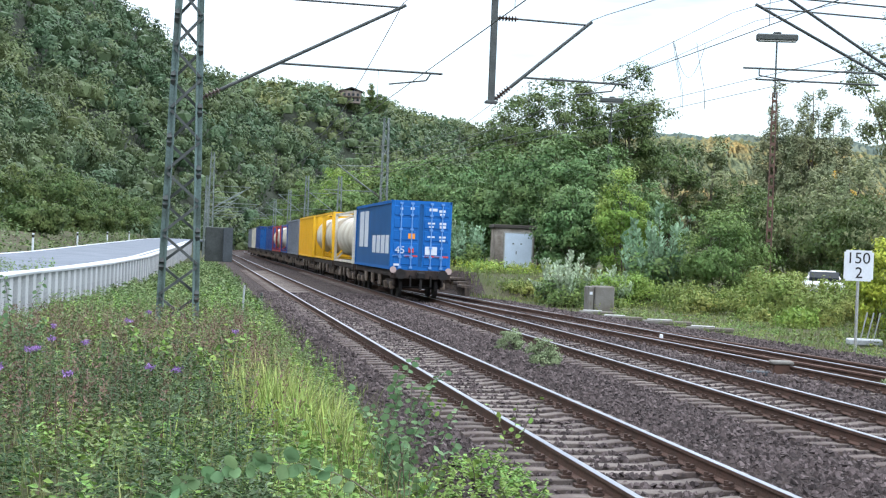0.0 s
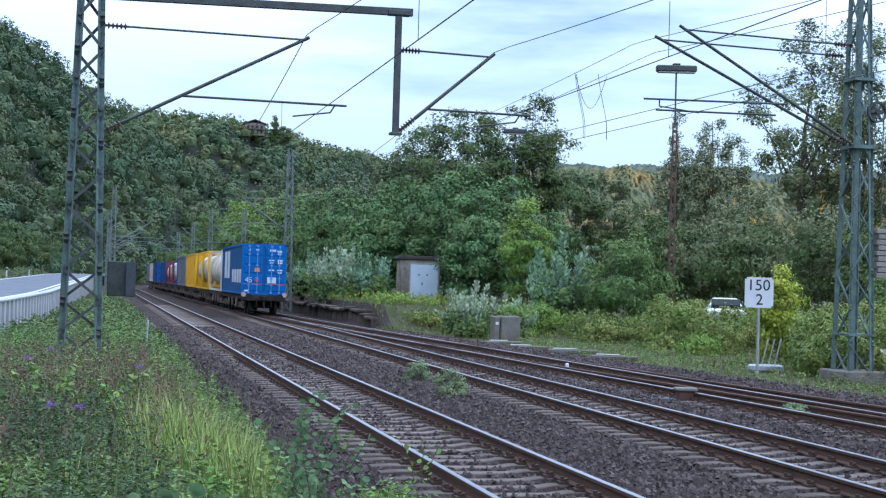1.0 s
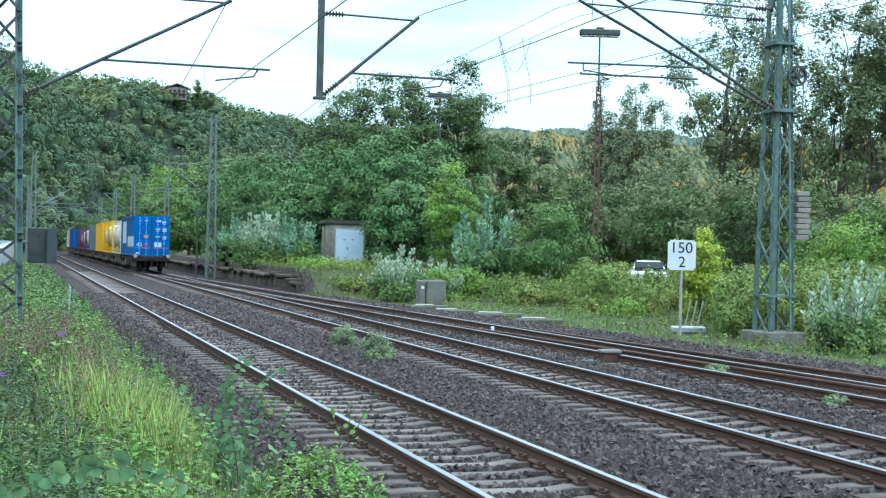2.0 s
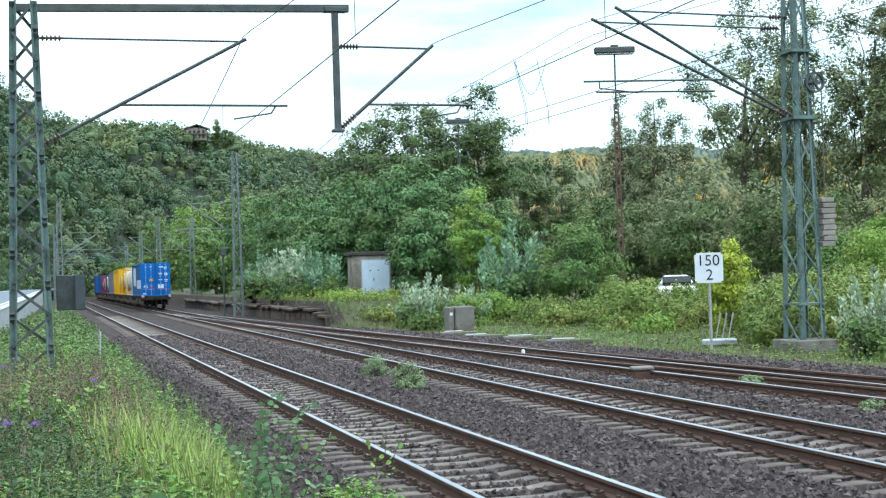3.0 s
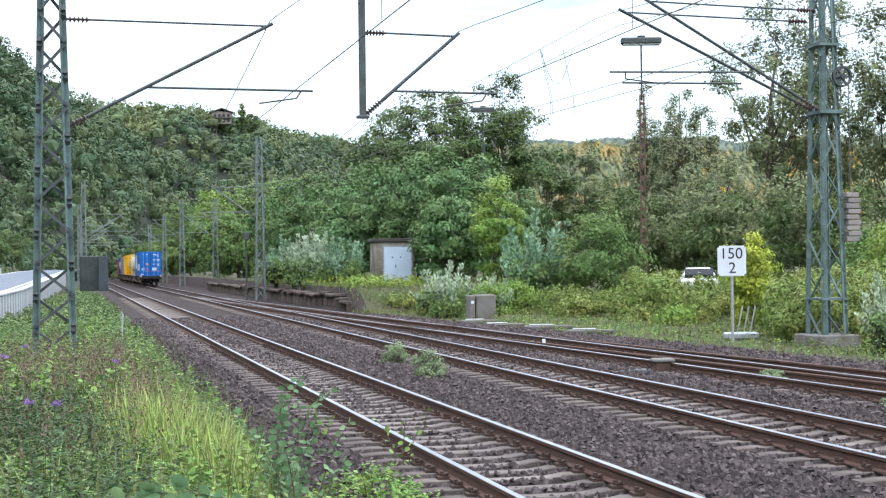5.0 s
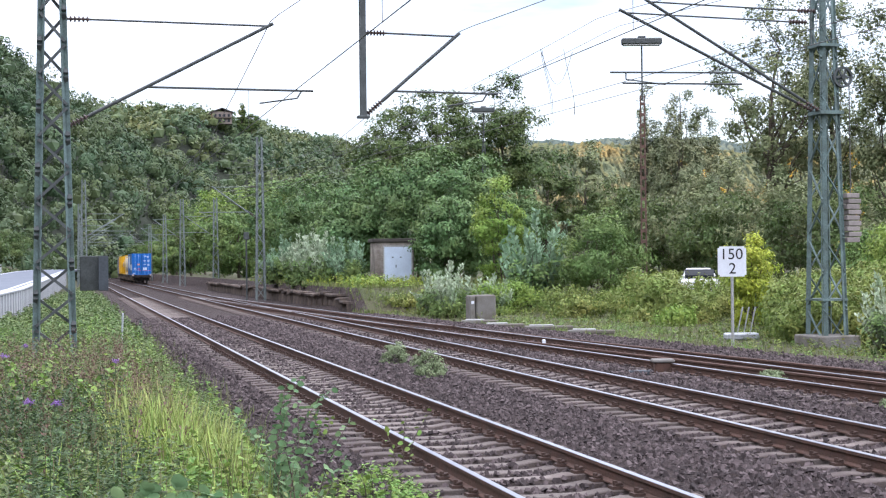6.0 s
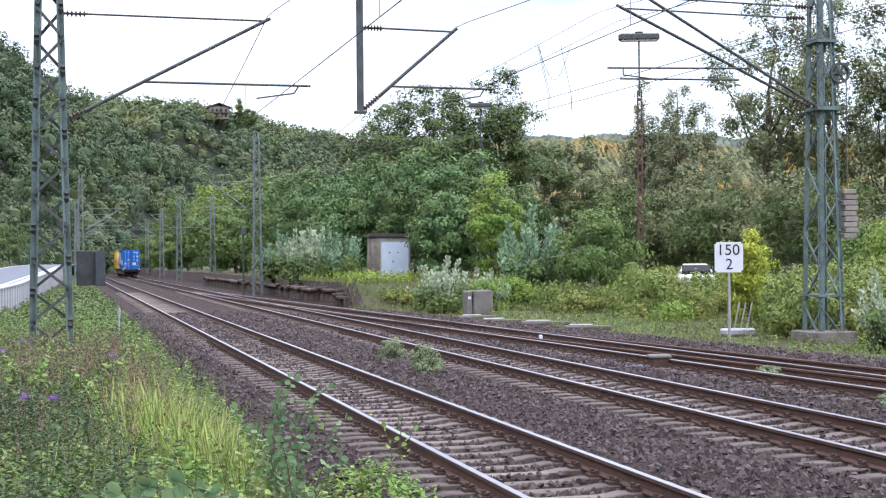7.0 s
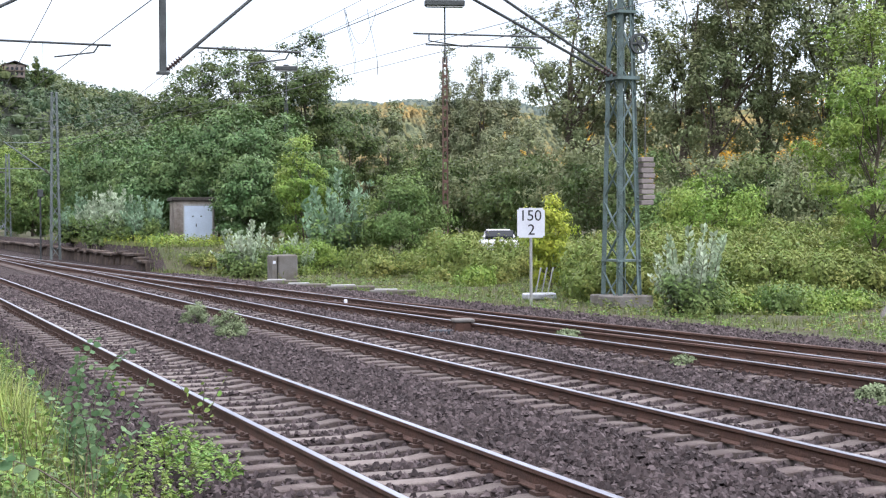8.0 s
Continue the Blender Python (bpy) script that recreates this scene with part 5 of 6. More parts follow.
    # solid balls added inside the clusters to block light and darken the gaps
    bv, bf = blob_set(c, sp * (0.85 - 0.55 * outer), rng)
    bv[:, 2] = np.maximum(bv[:, 2], 0.0)
    mesh_np("light_blocking_core", bv, bf, L[leaf], cr)
    return root


K = 1 / 2600.0


def bearing_tree(name, k, d, *args, **kw):
    x, y = at_bearing((k - 784) * K, d)
    return tree(name, x, y, *args, **kw)


def fan_shrub(k, d, height, width, stems, size, label, seed, group="", leaf="pale"):
    """Upright shoots fanning out from one root, each set with pale leaves, over a leafy base."""
    rng = np.random.default_rng(seed)
    x, y = at_bearing((k - 784) * K, d)
    root = empty("shrub", pose(x, y, gz(x, y) - 0.05), label, "shrub", group)
    v, f, c, out = [], [], [], []
    for i in range(stems):
        a, r = rng.uniform(0, 6.28), math.sqrt(rng.uniform(0, 1)) * width / 2
        h = height * rng.uniform(0.5, 1.0) * (1 - 0.35 * (2 * r / width) ** 2)
        tip = np.array([math.cos(a) * r, math.sin(a) * r, h])
        b = tip * np.array([0.35, 0.35, 0])
        limb(v, f, b, tip, 0.006 * height + 0.006, 0.004, rng, 4, 0.06, 5)
        n = int(h / (size * 0.16))
        t = rng.uniform(0.2, 1.0, n)[:, None]
        an = rng.uniform(0, 6.28, n)
        side = np.stack([np.cos(an), np.sin(an), np.full(n, 1.1)], 1)
        c.append(b + (tip - b) * t + side * size * (1.05 - 0.6 * t))
        out.append(side)
    mesh_np("framework", np.array(v), np.array(f), M["bark"], root, smooth=True)
    c, out = np.concatenate(c), np.concatenate(out)
    n = len(c)
    u = out / np.linalg.norm(out, axis=1)[:, None]
    w = np.cross(u, rng.normal(size=(n, 3)))
    w /= np.linalg.norm(w, axis=1)[:, None]
    ln = (size * rng.uniform(0.7, 1.3, n))[:, None]
    lv = np.stack([c - u * ln * 0.5, c + w * ln * 0.3, c + u * ln * 0.6, c - w * ln * 0.3], 1).reshape(-1, 3)
    mesh_np("leaves", lv, np.arange(4 * n).reshape(n, 4), L[leaf], root)
    m = 90
    a, r = rng.uniform(0, 6.28, m), np.sqrt(rng.uniform(0, 1, m)) * width * 0.4
    c = np.stack([np.cos(a) * r, np.sin(a) * r, rng.uniform(0.04, 0.45, m) * height], 1)
    p = (c[:, None] + rng.normal(0, 0.07 * height ** 0.7, (m, 40, 3))).reshape(-1, 3)
    p[:, 2] = np.abs(p[:, 2])
    bv, bf = flakes(p, size * 0.9, rng, p - np.array([0, 0, -0.2]))
    mesh_np("lower_leaves", bv, bf, L["mid"], root)


# tall trees behind the siding
bearing_tree("tree", 885, 122, 17.0, 9.5, "dark", "tall dark green tree with layered boughs", clusters=165, per=105, size=0.33, shape="layer", seed=11, spread=0.17, trunk=0.3, clear=0.25)
bearing_tree("tree", 765, 118, 15.5, 9.0, "dark", "tall dark green tree in the trackside wood", clusters=150, per=105, size=0.33, shape="round", seed=12, spread=0.17, trunk=0.28, clear=0.25)
bearing_tree("tree", 690, 114, 14.5, 6.5, "dark", "tall dark green tree in the trackside wood", clusters=65, per=125, size=0.33, seed=13, spread=0.2, clear=0.25)
bearing_tree("tree", 965, 128, 11.0, 7.0, "dark", "dark spreading conifer behind the bushes", clusters=60, per=140, size=0.34, shape="layer", seed=14)
bearing_tree("tree", 1035, 132, 12.8, 6.5, "willow", "olive green tree at the wood's edge", clusters=55, per=120, size=0.34, seed=15)
bearing_tree("tree", 1090, 128, 8.5, 6.5, "dark", "dark green tree at the wood's edge", clusters=50, per=120, size=0.34, seed=16)
# feathery saplings
for i, (k, d, h, w) in enumerate(((610, 104, 7.8, 5.5), (670, 99, 8.2, 5.0), (735, 96, 8.8, 5.0), (800, 93, 8.9, 5.5), (855, 95, 8.4, 4.5), (560, 112, 8.2, 6.0), (510, 124, 9.0, 6.5), (905, 100, 6.6, 4.5), (600, 99, 5.4, 4.5), (790, 88, 5.2, 4.5))):
    bearing_tree("tree", k, d, h, w, "ailanthus", "feathery-leaved green sapling in the thicket", clusters=55, per=110, size=0.32, seed=30 + i, clear=0.08, spread=0.2, group="saplings", trunk=0.1)
# far wood along the line
for i, (k, d, h, w, lf) in enumerate(((480, 150, 10.0, 8, "mid"), (440, 175, 12.0, 9, "mid"), (400, 205, 13.0, 10, "bright"), (360, 235, 14.0, 11, "mid"), (322, 250, 12.5, 9, "mid"), (298, 290, 13.0, 9, "dark"),
                                      (420, 160, 7.0, 7, "mid"), (375, 185, 7.5, 7, "mid"), (335, 212, 7.5, 7, "dark"), (310, 235, 6.0, 6, "mid"), (290, 262, 6.0, 6, "mid"), (272, 300, 7.0, 8, "mid"), (250, 330, 7.5, 9, "dark"))):
    bearing_tree("tree", k, d, h, w, lf, "leafy green tree beside the line", clusters=50, per=90, size=0.5, seed=60 + i, clear=0.06, spread=0.2, group="trees along the line")
# poplars and willows
for i, (k, d, h, w) in enumerate(((1142, 165, 21.0, 5.2), (1203, 160, 22.0, 6.0), (1240, 170, 19.5, 6.0), (1175, 172, 17.5, 5.5))):
    bearing_tree("tree", k, d, h, w, "poplar", "slender grey-green poplar tree behind the siding", clusters=190, per=75, size=0.38, shape="column", seed=80 + i, clear=0.08, group="poplars", spread=0.13, aspect=1.3)
for i, (k, d, h, w, ln) in enumerate(((1365, 92, 18.5, 8.5, (0.02, 0)), (1275, 112, 9.0, 7.0, (0, 0)), (1460, 96, 20.0, 8.0, (0.03, 0)), (1560, 88, 20.5, 5.5, (0.10, 0)), (1575, 82, 21.0, 6.0, (0.30, 0)), (1715, 84, 22.0, 7.5, (0.06, 0)), (1850, 82, 22.0, 7.0, (0.03, 0)), (1930, 78, 20.0, 8.0, (0, 0)),
                                      (1420, 120, 8.5, 8.0, (0, 0)), (1550, 118, 8.0, 9.0, (0, 0)), (1700, 112, 7.5, 9.0, (0, 0)), (1850, 105, 8.0, 9.0, (0, 0)))):
    bearing_tree("tree", k, d, h, w, "willow", "tall willow with thin grey-green leaves", clusters=105 if h > 15 else 70, per=110, size=0.29, shape="round", seed=100 + i, clear=0.24, lean=ln, spread=0.145, trunk=0.36, group="willows", aspect=1.0)
for i, (k, d, h, w) in enumerate(((1300, 88, 5.6, 7.0), (1390, 84, 6.0, 7.0), (1480, 80, 6.5, 7.0), (1600, 76, 5.5, 6.0), (1740, 74, 5.5, 7.0), (1860, 70, 5.5, 7.0), (1170, 96, 5.6, 6.5), (1230, 92, 6.0, 6.0), (1110, 98, 6.0, 6.0))):
    bearing_tree("shrub", k, d, h, w, "willow" if i % 2 else "dark", "dense green undergrowth beneath the willows", "shrub", clusters=60, per=100, size=0.28, seed=130 + i, clear=0.03, spread=0.2, stems=3, trunk=0.06, group="undergrowth")
bearing_tree("tree", 1945, 48, 10.5, 5.0, "bright", "light green tree hanging over the verge", clusters=80, per=140, size=0.18, seed=150, clear=0.05, trunk=0.12)
bearing_tree("tree", 2040, 50, 12.0, 6.0, "bright", "light green tree hanging over the verge", clusters=80, per=120, size=0.2, seed=151, clear=0.05, trunk=0.12)
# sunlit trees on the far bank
# their gold is sunlight carried by the leaf colour
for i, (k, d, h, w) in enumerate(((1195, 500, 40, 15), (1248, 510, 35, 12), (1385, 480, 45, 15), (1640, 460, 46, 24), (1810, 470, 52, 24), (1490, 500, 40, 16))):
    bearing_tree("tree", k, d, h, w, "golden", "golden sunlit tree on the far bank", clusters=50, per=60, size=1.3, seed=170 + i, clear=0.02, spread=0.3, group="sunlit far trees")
# shrubs
fan_shrub(950, 77, 5.6, 4.4, 34, 0.27, "blue-green willow shrub with upright shoots", 200, leaf="bluegreen")
bearing_tree("shrub", 1062, 74, 5.1, 4.3, "mid", "rounded green shrub with small leaves", "shrub", clusters=75, per=120, size=0.20, seed=201, clear=0.02, stems=4, trunk=0.05)
bearing_tree("shrub", 885, 84, 6.2, 3.4, "bright", "bright green shrub at the thicket's edge", "shrub", clusters=55, per=110, size=0.22, seed=202, clear=0.05, stems=3, trunk=0.06)
fan_shrub(785, 68, 2.9, 3.2, 34, 0.17, "pale-leaved bush beside the siding", 203)
fan_shrub(868, 70, 2.2, 2.2, 26, 0.16, "pale-leaved bush beside the siding", 204)
for i, (k, d, h, w) in enumerate(((560, 92, 3.2, 3.2), (610, 90, 2.8, 3.0), (530, 96, 3.0, 3.0), (490, 104, 3.0, 3.4))):
    fan_shrub(k, d, h * 1.15, w, 30, 0.21, "silvery-leaved bush on the old platform", 210 + i, "platform bushes", "bluegreen" if i % 2 else "pale")
bearing_tree("shrub", 1328, 52, 3.5, 1.7, "yellow", "yellow-green young tree in the brambles", "shrub", clusters=50, per=90, size=0.16, seed=220, clear=0.05, trunk=0.04)
fan_shrub(1592, 37.0, 2.5, 2.4, 26, 0.13, "pale upright shrub beside the mast", 221)
bearing_tree("shrub", 1630, 66, 4.6, 5.4, "bright", "rounded light green shrub above the brambles", "shrub", clusters=80, per=120, size=0.2, seed=222, clear=0.02, stems=4, trunk=0.05)
bearing_tree("shrub", 1545, 70, 3.8, 4.0, "mid", "green shrub above the brambles", "shrub", clusters=60, per=110, size=0.2, seed=223, clear=0.02, stems=4, trunk=0.05)
for i in range(26):
    rr = random.Random(900 + i)
    k, d = 1130 + i * 36 + rr.uniform(-14, 14), rr.uniform(50, 66)
    if k < 1420:
        d = 72 if 1150 < k < 1285 else rr.uniform(62, 70)
    bearing_tree("bramble_bush", k, d, rr.uniform(1.5, 2.5), rr.uniform(2.6, 3.8), "bramble", "tangled bramble bush on the verge", "bush", clusters=40, per=90, size=0.19, seed=300 + i, clear=0.0, stems=3, trunk=0.02, spread=0.2, group="brambles")
for i in range(30):
    rr = random.Random(950 + i)
    k, d = 1400 + i * 19 + rr.uniform(-8, 8), rr.uniform(43, 52)
    bearing_tree("bramble_bush", k, d, rr.uniform(1.1, 2.0), rr.uniform(1.8, 2.8), "bramble", "tangled bramble bush on the verge", "bush", clusters=30, per=80, size=0.17, seed=360 + i, clear=0.0, stems=3, trunk=0.015, spread=0.2, group="brambles")
for i, (k, d, h, w) in enumerate(((905, 72, 1.6, 2.4), (1000, 69, 1.3, 2.6), (1090, 66, 1.3, 2.4), (870, 70, 1.9, 2.2), (760, 72, 0.8, 2.4), (715, 76, 0.5, 2.4), (650, 80, 0.5, 2.4), (1010, 66, 1.0, 2.0), (1120, 60, 0.8, 1.4), (1190, 56, 0.7, 1.4), (1225, 58, 1.1, 1.8))):
    bearing_tree("bramble_bush", k, d, h, w, "bramble" if i % 3 else "bright", "low green bush on the grassy verge", "bush", clusters=26, per=80, size=0.14, seed=340 + i, clear=0.0, stems=3, trunk=0.02, spread=0.2, group="verge bushes")
for i in range(14):
    rr = random.Random(1200 + i)
    bearing_tree("bramble_bush", 1625 + i * 21 + rr.uniform(-8, 8), rr.uniform(37.5, 41), rr.uniform(0.45, 0.85), rr.uniform(1.1, 1.8), ("bright", "mid", "bramble")[i % 3], "low green bush on the grassy verge", "bush", clusters=24, per=70, size=0.11, seed=1200 + i, clear=0.0, stems=3, trunk=0.015, spread=0.16, group="verge bushes")
for i, (k, d, h, w) in enumerate(((1168, 62, 2.0, 2.6), (1205, 61, 1.45, 2.2), (1258, 60, 1.9, 2.6))):
    bearing_tree("bramble_bush", k, d, h, w, "bramble", "tangled bramble bush before the parked car", "bush", clusters=40, per=90, size=0.17, seed=390 + i, clear=0.0, stems=3, trunk=0.02, spread=0.2, group="brambles")
# two small sage-green tufts between the tracks
for i, (s, o, h, w) in enumerate(((33.45, 7.24, 0.66, 0.66), (29.3, 7.1, 0.70, 0.70), (30.2, 7.45, 0.34, 0.4), (25.1, 12.64, 0.42, 0.5), (20.36, 12.37, 0.30, 0.55), (17.41, 12.74, 0.28, 0.3), (15.39, 12.13, 0.36, 0.5))):
    p = P(s, o)
    tree("weed_tuft", p.x, p.y, h, w, "sage", "sage-green weed tuft growing in the ballast", "weed", clusters=80, per=60, size=0.042, seed=400 + i, clear=0.0, stems=4, trunk=0.01, spread=0.05, group="weed tufts")
# trees round the house on the ridge
for i, (x, y, z, h, w, sh) in enumerate(((-133, 800, 76, 13, 13, "round"), (-145, 806, 76, 10, 10, "round"), (-110, 800, 75, 17, 4.5, "column"), (-105, 803, 75, 11, 9, "round"), (-122, 812, 77, 12, 12, "round"), (-175, 830, 79, 12, 3.5, "column"))):
    tree("tree", x, y, h, w, "dark", "dark tree standing on the ridge", clusters=40, per=50, size=1.1, seed=460 + i, clear=0.05, shape=sh, spread=0.3, group="ridge trees", base=z)
# trees by the road
for i, (s, o, h, w) in enumerate(((121, -12.6, 6.6, 7.5), (150, -13, 6, 7), (176, -12.5, 6, 7), (205, -11.5, 6, 7), (235, -10, 6, 8), (136, -11.2, 3.2, 5), (163, -11.0, 3.6, 6), (190, -10.5, 4, 6), (219, -9.5, 4, 6), (255, -8, 6, 7), (280, -6, 6, 8), (108, -11.5, 2.4, 4))):
    p = P(s, o)
    tree("tree", p.x, p.y, h, w, "dark", "bushy green tree at the foot of the hill", clusters=60, per=130, size=0.32, seed=430 + i, clear=0.02, group="roadside trees")


# ---- grass and weeds ----
def blades(name, s_rng, o_rng, n, h, w, leaf, label, seed, keep=None, root_parent=None, lean=0.35):
    rng = np.random.default_rng(seed)
    s, o = rng.uniform(*s_rng, n), rng.uniform(*o_rng, n)
    if keep:
        k = keep(s, o, rng)
        s, o = s[k], o[k]
    n = len(s)
    x, y = U[0] * s + N[0] * o, U[1] * s + N[1] * o
    z = ground_z(s, o) - 0.03
    hh = h * rng.uniform(0.45, 1.2, n)
    a = rng.uniform(0, 2 * math.pi, n)
    dx, dy = np.cos(a), np.sin(a)
    ww = w * rng.uniform(0.7, 1.3, n)
    b = np.stack([x, y, z], 1)
    side = np.stack([-dy, dx, np.zeros(n)], 1) * ww[:, None] / 2
    bend = np.stack([dx, dy, np.zeros(n)], 1) * (hh * lean * rng.uniform(0.3, 1.2, n))[:, None]
    up = np.stack([np.zeros(n), np.zeros(n), hh], 1)
    m = b + up * 0.55 + bend * 0.35
    t = b + up * (1 - 0.1 * lean) + bend
    v = np.stack([b - side, b + side, m + side * 0.8, m - side * 0.8, t], 1).reshape(-1, 3)
    q = np.arange(n)[:, None] * 5
    f = np.concatenate([q + np.array([[0, 1, 2]]), q + np.array([[0, 2, 3]]), q + np.array([[3, 2, 4]])])
    return tagged(mesh_np(name, v, f, L[leaf]), label, "grass", kind="stuff")


def weeds(name, s_rng, o_rng, n, h, leaf, label, seed, per=14, size=0.08, keep=None, upright=0.2, spread=0.3, wide=0.42):
    rng = np.random.default_rng(seed)
    s, o = rng.uniform(*s_rng, n), rng.uniform(*o_rng, n)
    if keep:
        k = keep(s, o, rng)
        s, o = s[k], o[k]
    n = len(s)
    hh = h * rng.uniform(0.5, 1.25, n)
    x, y, z = U[0] * s + N[0] * o, U[1] * s + N[1] * o, ground_z(s, o)
    arms = 4
    az = rng.uniform(0, 6.28, (n, arms))[np.arange(n)[:, None], rng.integers(0, arms, (n, per))] + rng.normal(0, 0.35, (n, per))
    t = rng.uniform(0.12, 1.0, (n, per)) ** 0.8
    r = hh[:, None] * spread * (1.12 - t) * rng.uniform(0.15, 1.0, (n, per)) + 0.01
    tilt = rng.normal(0, 0.10, (2, n, 1)) * hh[:, None] * t ** 1.5
    c = np.stack([x[:, None] + np.cos(az) * r + tilt[0], y[:, None] + np.sin(az) * r + tilt[1], z[:, None] + hh[:, None] * t], -1).reshape(-1, 3)
    u = np.stack([np.cos(az), np.sin(az), upright + rng.normal(0, 0.35, (n, per))], -1).reshape(-1, 3)
    u /= np.linalg.norm(u, axis=1)[:, None]
    w = np.cross(u, rng.normal(0, 0.45, u.shape) + np.array([0, 0, 1.0]))
    w /= np.linalg.norm(w, axis=1)[:, None] + 1e-9
    ln = (size * rng.uniform(0.6, 1.4, len(c)) * (1.25 - 0.5 * t.ravel()))[:, None]
    v = np.stack([c - u * ln * 0.45, c + w * ln * wide / 2, c + u * ln * 0.55 - np.array([0, 0, 0.15]) * ln, c - w * ln * wide / 2], 1).reshape(-1, 3)
    f = np.arange(4 * len(c)).reshape(-1, 4)
    return tagged(mesh_np(name, v, f, L[leaf]), label, "weeds", kind="stuff")


def patch(freq, lo, seed):
    def keep(s, o, rng):
        v = np.array([noise.noise(Vector((a * freq, b * freq, seed))) for a, b in zip(s, o)])
        return v + rng.normal(0, 0.15, len(s)) > lo
    return keep


bank_edge = lambda s, o, rng: o < 2.55 + rng.normal(0, 0.25, len(o)) - 0.9 * np.exp(-((s - 14) / 4.0) ** 2)


not_tall = lambda s, o, rng: ~((s > 10.8) & (s < 15.8) & (o > 0.1))


def both(f, g):
    return lambda s, o, rng: f(s, o, rng) & g(s, o, rng)


in_reach = lambda s, o, rng: o > -0.16 * s - 0.8        # the strip of bank between the road and the line


def bank(freq, lo, seed, extra=None):
    return both(both(patch(freq, lo, seed), in_reach), both(bank_edge, extra) if extra else bank_edge)


blades("bank_grass", (5, 60), (-9, 2.9), 34000, 0.36, 0.010, "grass", "mixed meadow grass on the trackside bank", 501, both(bank_edge, in_reach))
blades("tall_grass", (11.4, 15.5), (0.35, 1.6), 1250, 0.70, 0.013, "tall", "tall bright green grass clump on the bank", 502, lean=0.45)
blades("tall_grass_scatter", (8, 26), (-2.5, 2.2), 2200, 0.55, 0.010, "tall", "scattered tall light grass among the weeds", 508, patch(0.6, 0.1, 6.0), lean=0.5)
weeds("dark_weeds", (5.6, 17.5), (-3.4, 0.5), 1500, 0.68, "darkweed", "tall dark green bushy weeds on the bank", 509, 75, 0.050, bank(0.55, -0.04, 12.0), upright=0.35, spread=0.26, wide=0.34)
weeds("bank_weeds", (6, 26), (-4.6, 2.3), 1500, 0.50, "weed", "leafy green weeds on the trackside bank", 503, 48, 0.062, bank(0.5, -0.10, 2.0, not_tall), spread=0.34)
weeds("bank_weeds_beyond", (24, 46), (-6.5, 2.3), 1700, 0.62, "weed", "leafy green weeds farther along the bank", 519, 32, 0.075, bank(0.3, -0.25, 2.0), spread=0.34)
weeds("lush_weeds", (6.5, 20), (-2.6, 2.2), 300, 0.42, "lush", "bright broad-leaved weeds on the bank", 510, 34, 0.085, bank(0.6, 0.10, 20.0), spread=0.4, wide=0.5)
weeds("lush_weeds_beyond", (18, 48), (-5, 2.4), 900, 0.62, "lush", "bright broad-leaved weeds farther along the bank", 520, 34, 0.085, bank(0.3, 0.02, 20.0), spread=0.36, wide=0.5)
weeds("bank_weeds_far", (44, 120), (-8, 2.3), 5200, 0.6, "weed", "leafy green weeds along the line", 504, 11, 0.17, lambda s, o, rng: o > fence_o(s) + 0.5)
weeds("dry_weeds", (11, 32), (-5, 1.0), 2600, 0.74, "dry", "brown dry flower stalks among the weeds", 505, 34, 0.045, bank(0.35, -0.08, 9.0), upright=1.2, spread=0.18, wide=0.35)
weeds("low_weeds", (5.5, 13), (-1.2, 1.7), 620, 0.30, "lush", "low mixed green weeds at the bank's front", 521, 30, 0.060, bank(0.8, -0.15, 61.0), spread=0.6, wide=0.5)
blades("bank_stalks", (7, 26), (-4.8, 1.6), 1300, 0.85, 0.005, "dry", "thin dry stalks standing in the weeds", 515, in_reach, lean=0.25)
blades("green_stalks", (7, 26), (-4.8, 1.6), 1300, 0.85, 0.007, "grass", "thin green stalks standing in the weeds", 516, in_reach, lean=0.3)
blades("platform_grass", (71, 118), (13.7, 24), 12000, 0.28, 0.05, "grass", "rough grass on the old platform", 517)
weeds("platform_weeds", (72, 116), (13.8, 20), 900, 0.6, "yellow", "yellow-green weeds on the old platform", 518, 12, 0.14, patch(0.12, 0.0, 51.0))
weeds("ballast_weeds", (12.5, 15.5), (2.2, 3.3), 260, 0.22, "lush", "small green weeds creeping over the ballast", 511, 12, 0.07)
blades("verge_turf", (18, 62), (15.5, 26), 26000, 0.15, 0.011, "grass", "short rough turf on the gravelly verge", 522, lambda s, o, rng: o > 14.7 + 4.0 * np.clip((70 - s) / 50, 0, 1) + np.abs(rng.normal(0, 0.5, len(o))), lean=0.7)
weeds("verge_herbs", (18, 60), (15.5, 25), 2300, 0.22, "lush", "low bright green weeds on the verge", 523, 22, 0.06, both(patch(0.5, -0.05, 71.0), lambda s, o, rng: o > 15.0 + 4.0 * np.clip((70 - s) / 50, 0, 1)), spread=0.8, wide=0.5)
blades("verge_grass", (24, 110), (13.8, 34), 20000, 0.26, 0.024, "grass", "short grass on the far verge", 506, lambda s, o, rng: (o > 13.9 + 5.0 * np.clip((70 - s) / 50, 0, 1) + rng.normal(0.3, 0.4, len(o))) & (np.hypot(s - 41.0, o - 19.8) > 0.95))
weeds("verge_weeds", (24, 112), (14, 36), 6500, 0.42, "bramble", "low weeds on the far verge", 507, 10, 0.12, both(patch(0.2, 0.0, 4.0), lambda s, o, rng: o > 14.8 + 5.0 * np.clip((70 - s) / 50, 0, 1)))
weeds("roadside_weeds", (40, 200), (-20, -6), 2200, 0.8, "weed", "rough grass and weeds beyond the road", 512, 8, 0.25, lambda s, o, rng: o < fence_o(s) - 6.2)


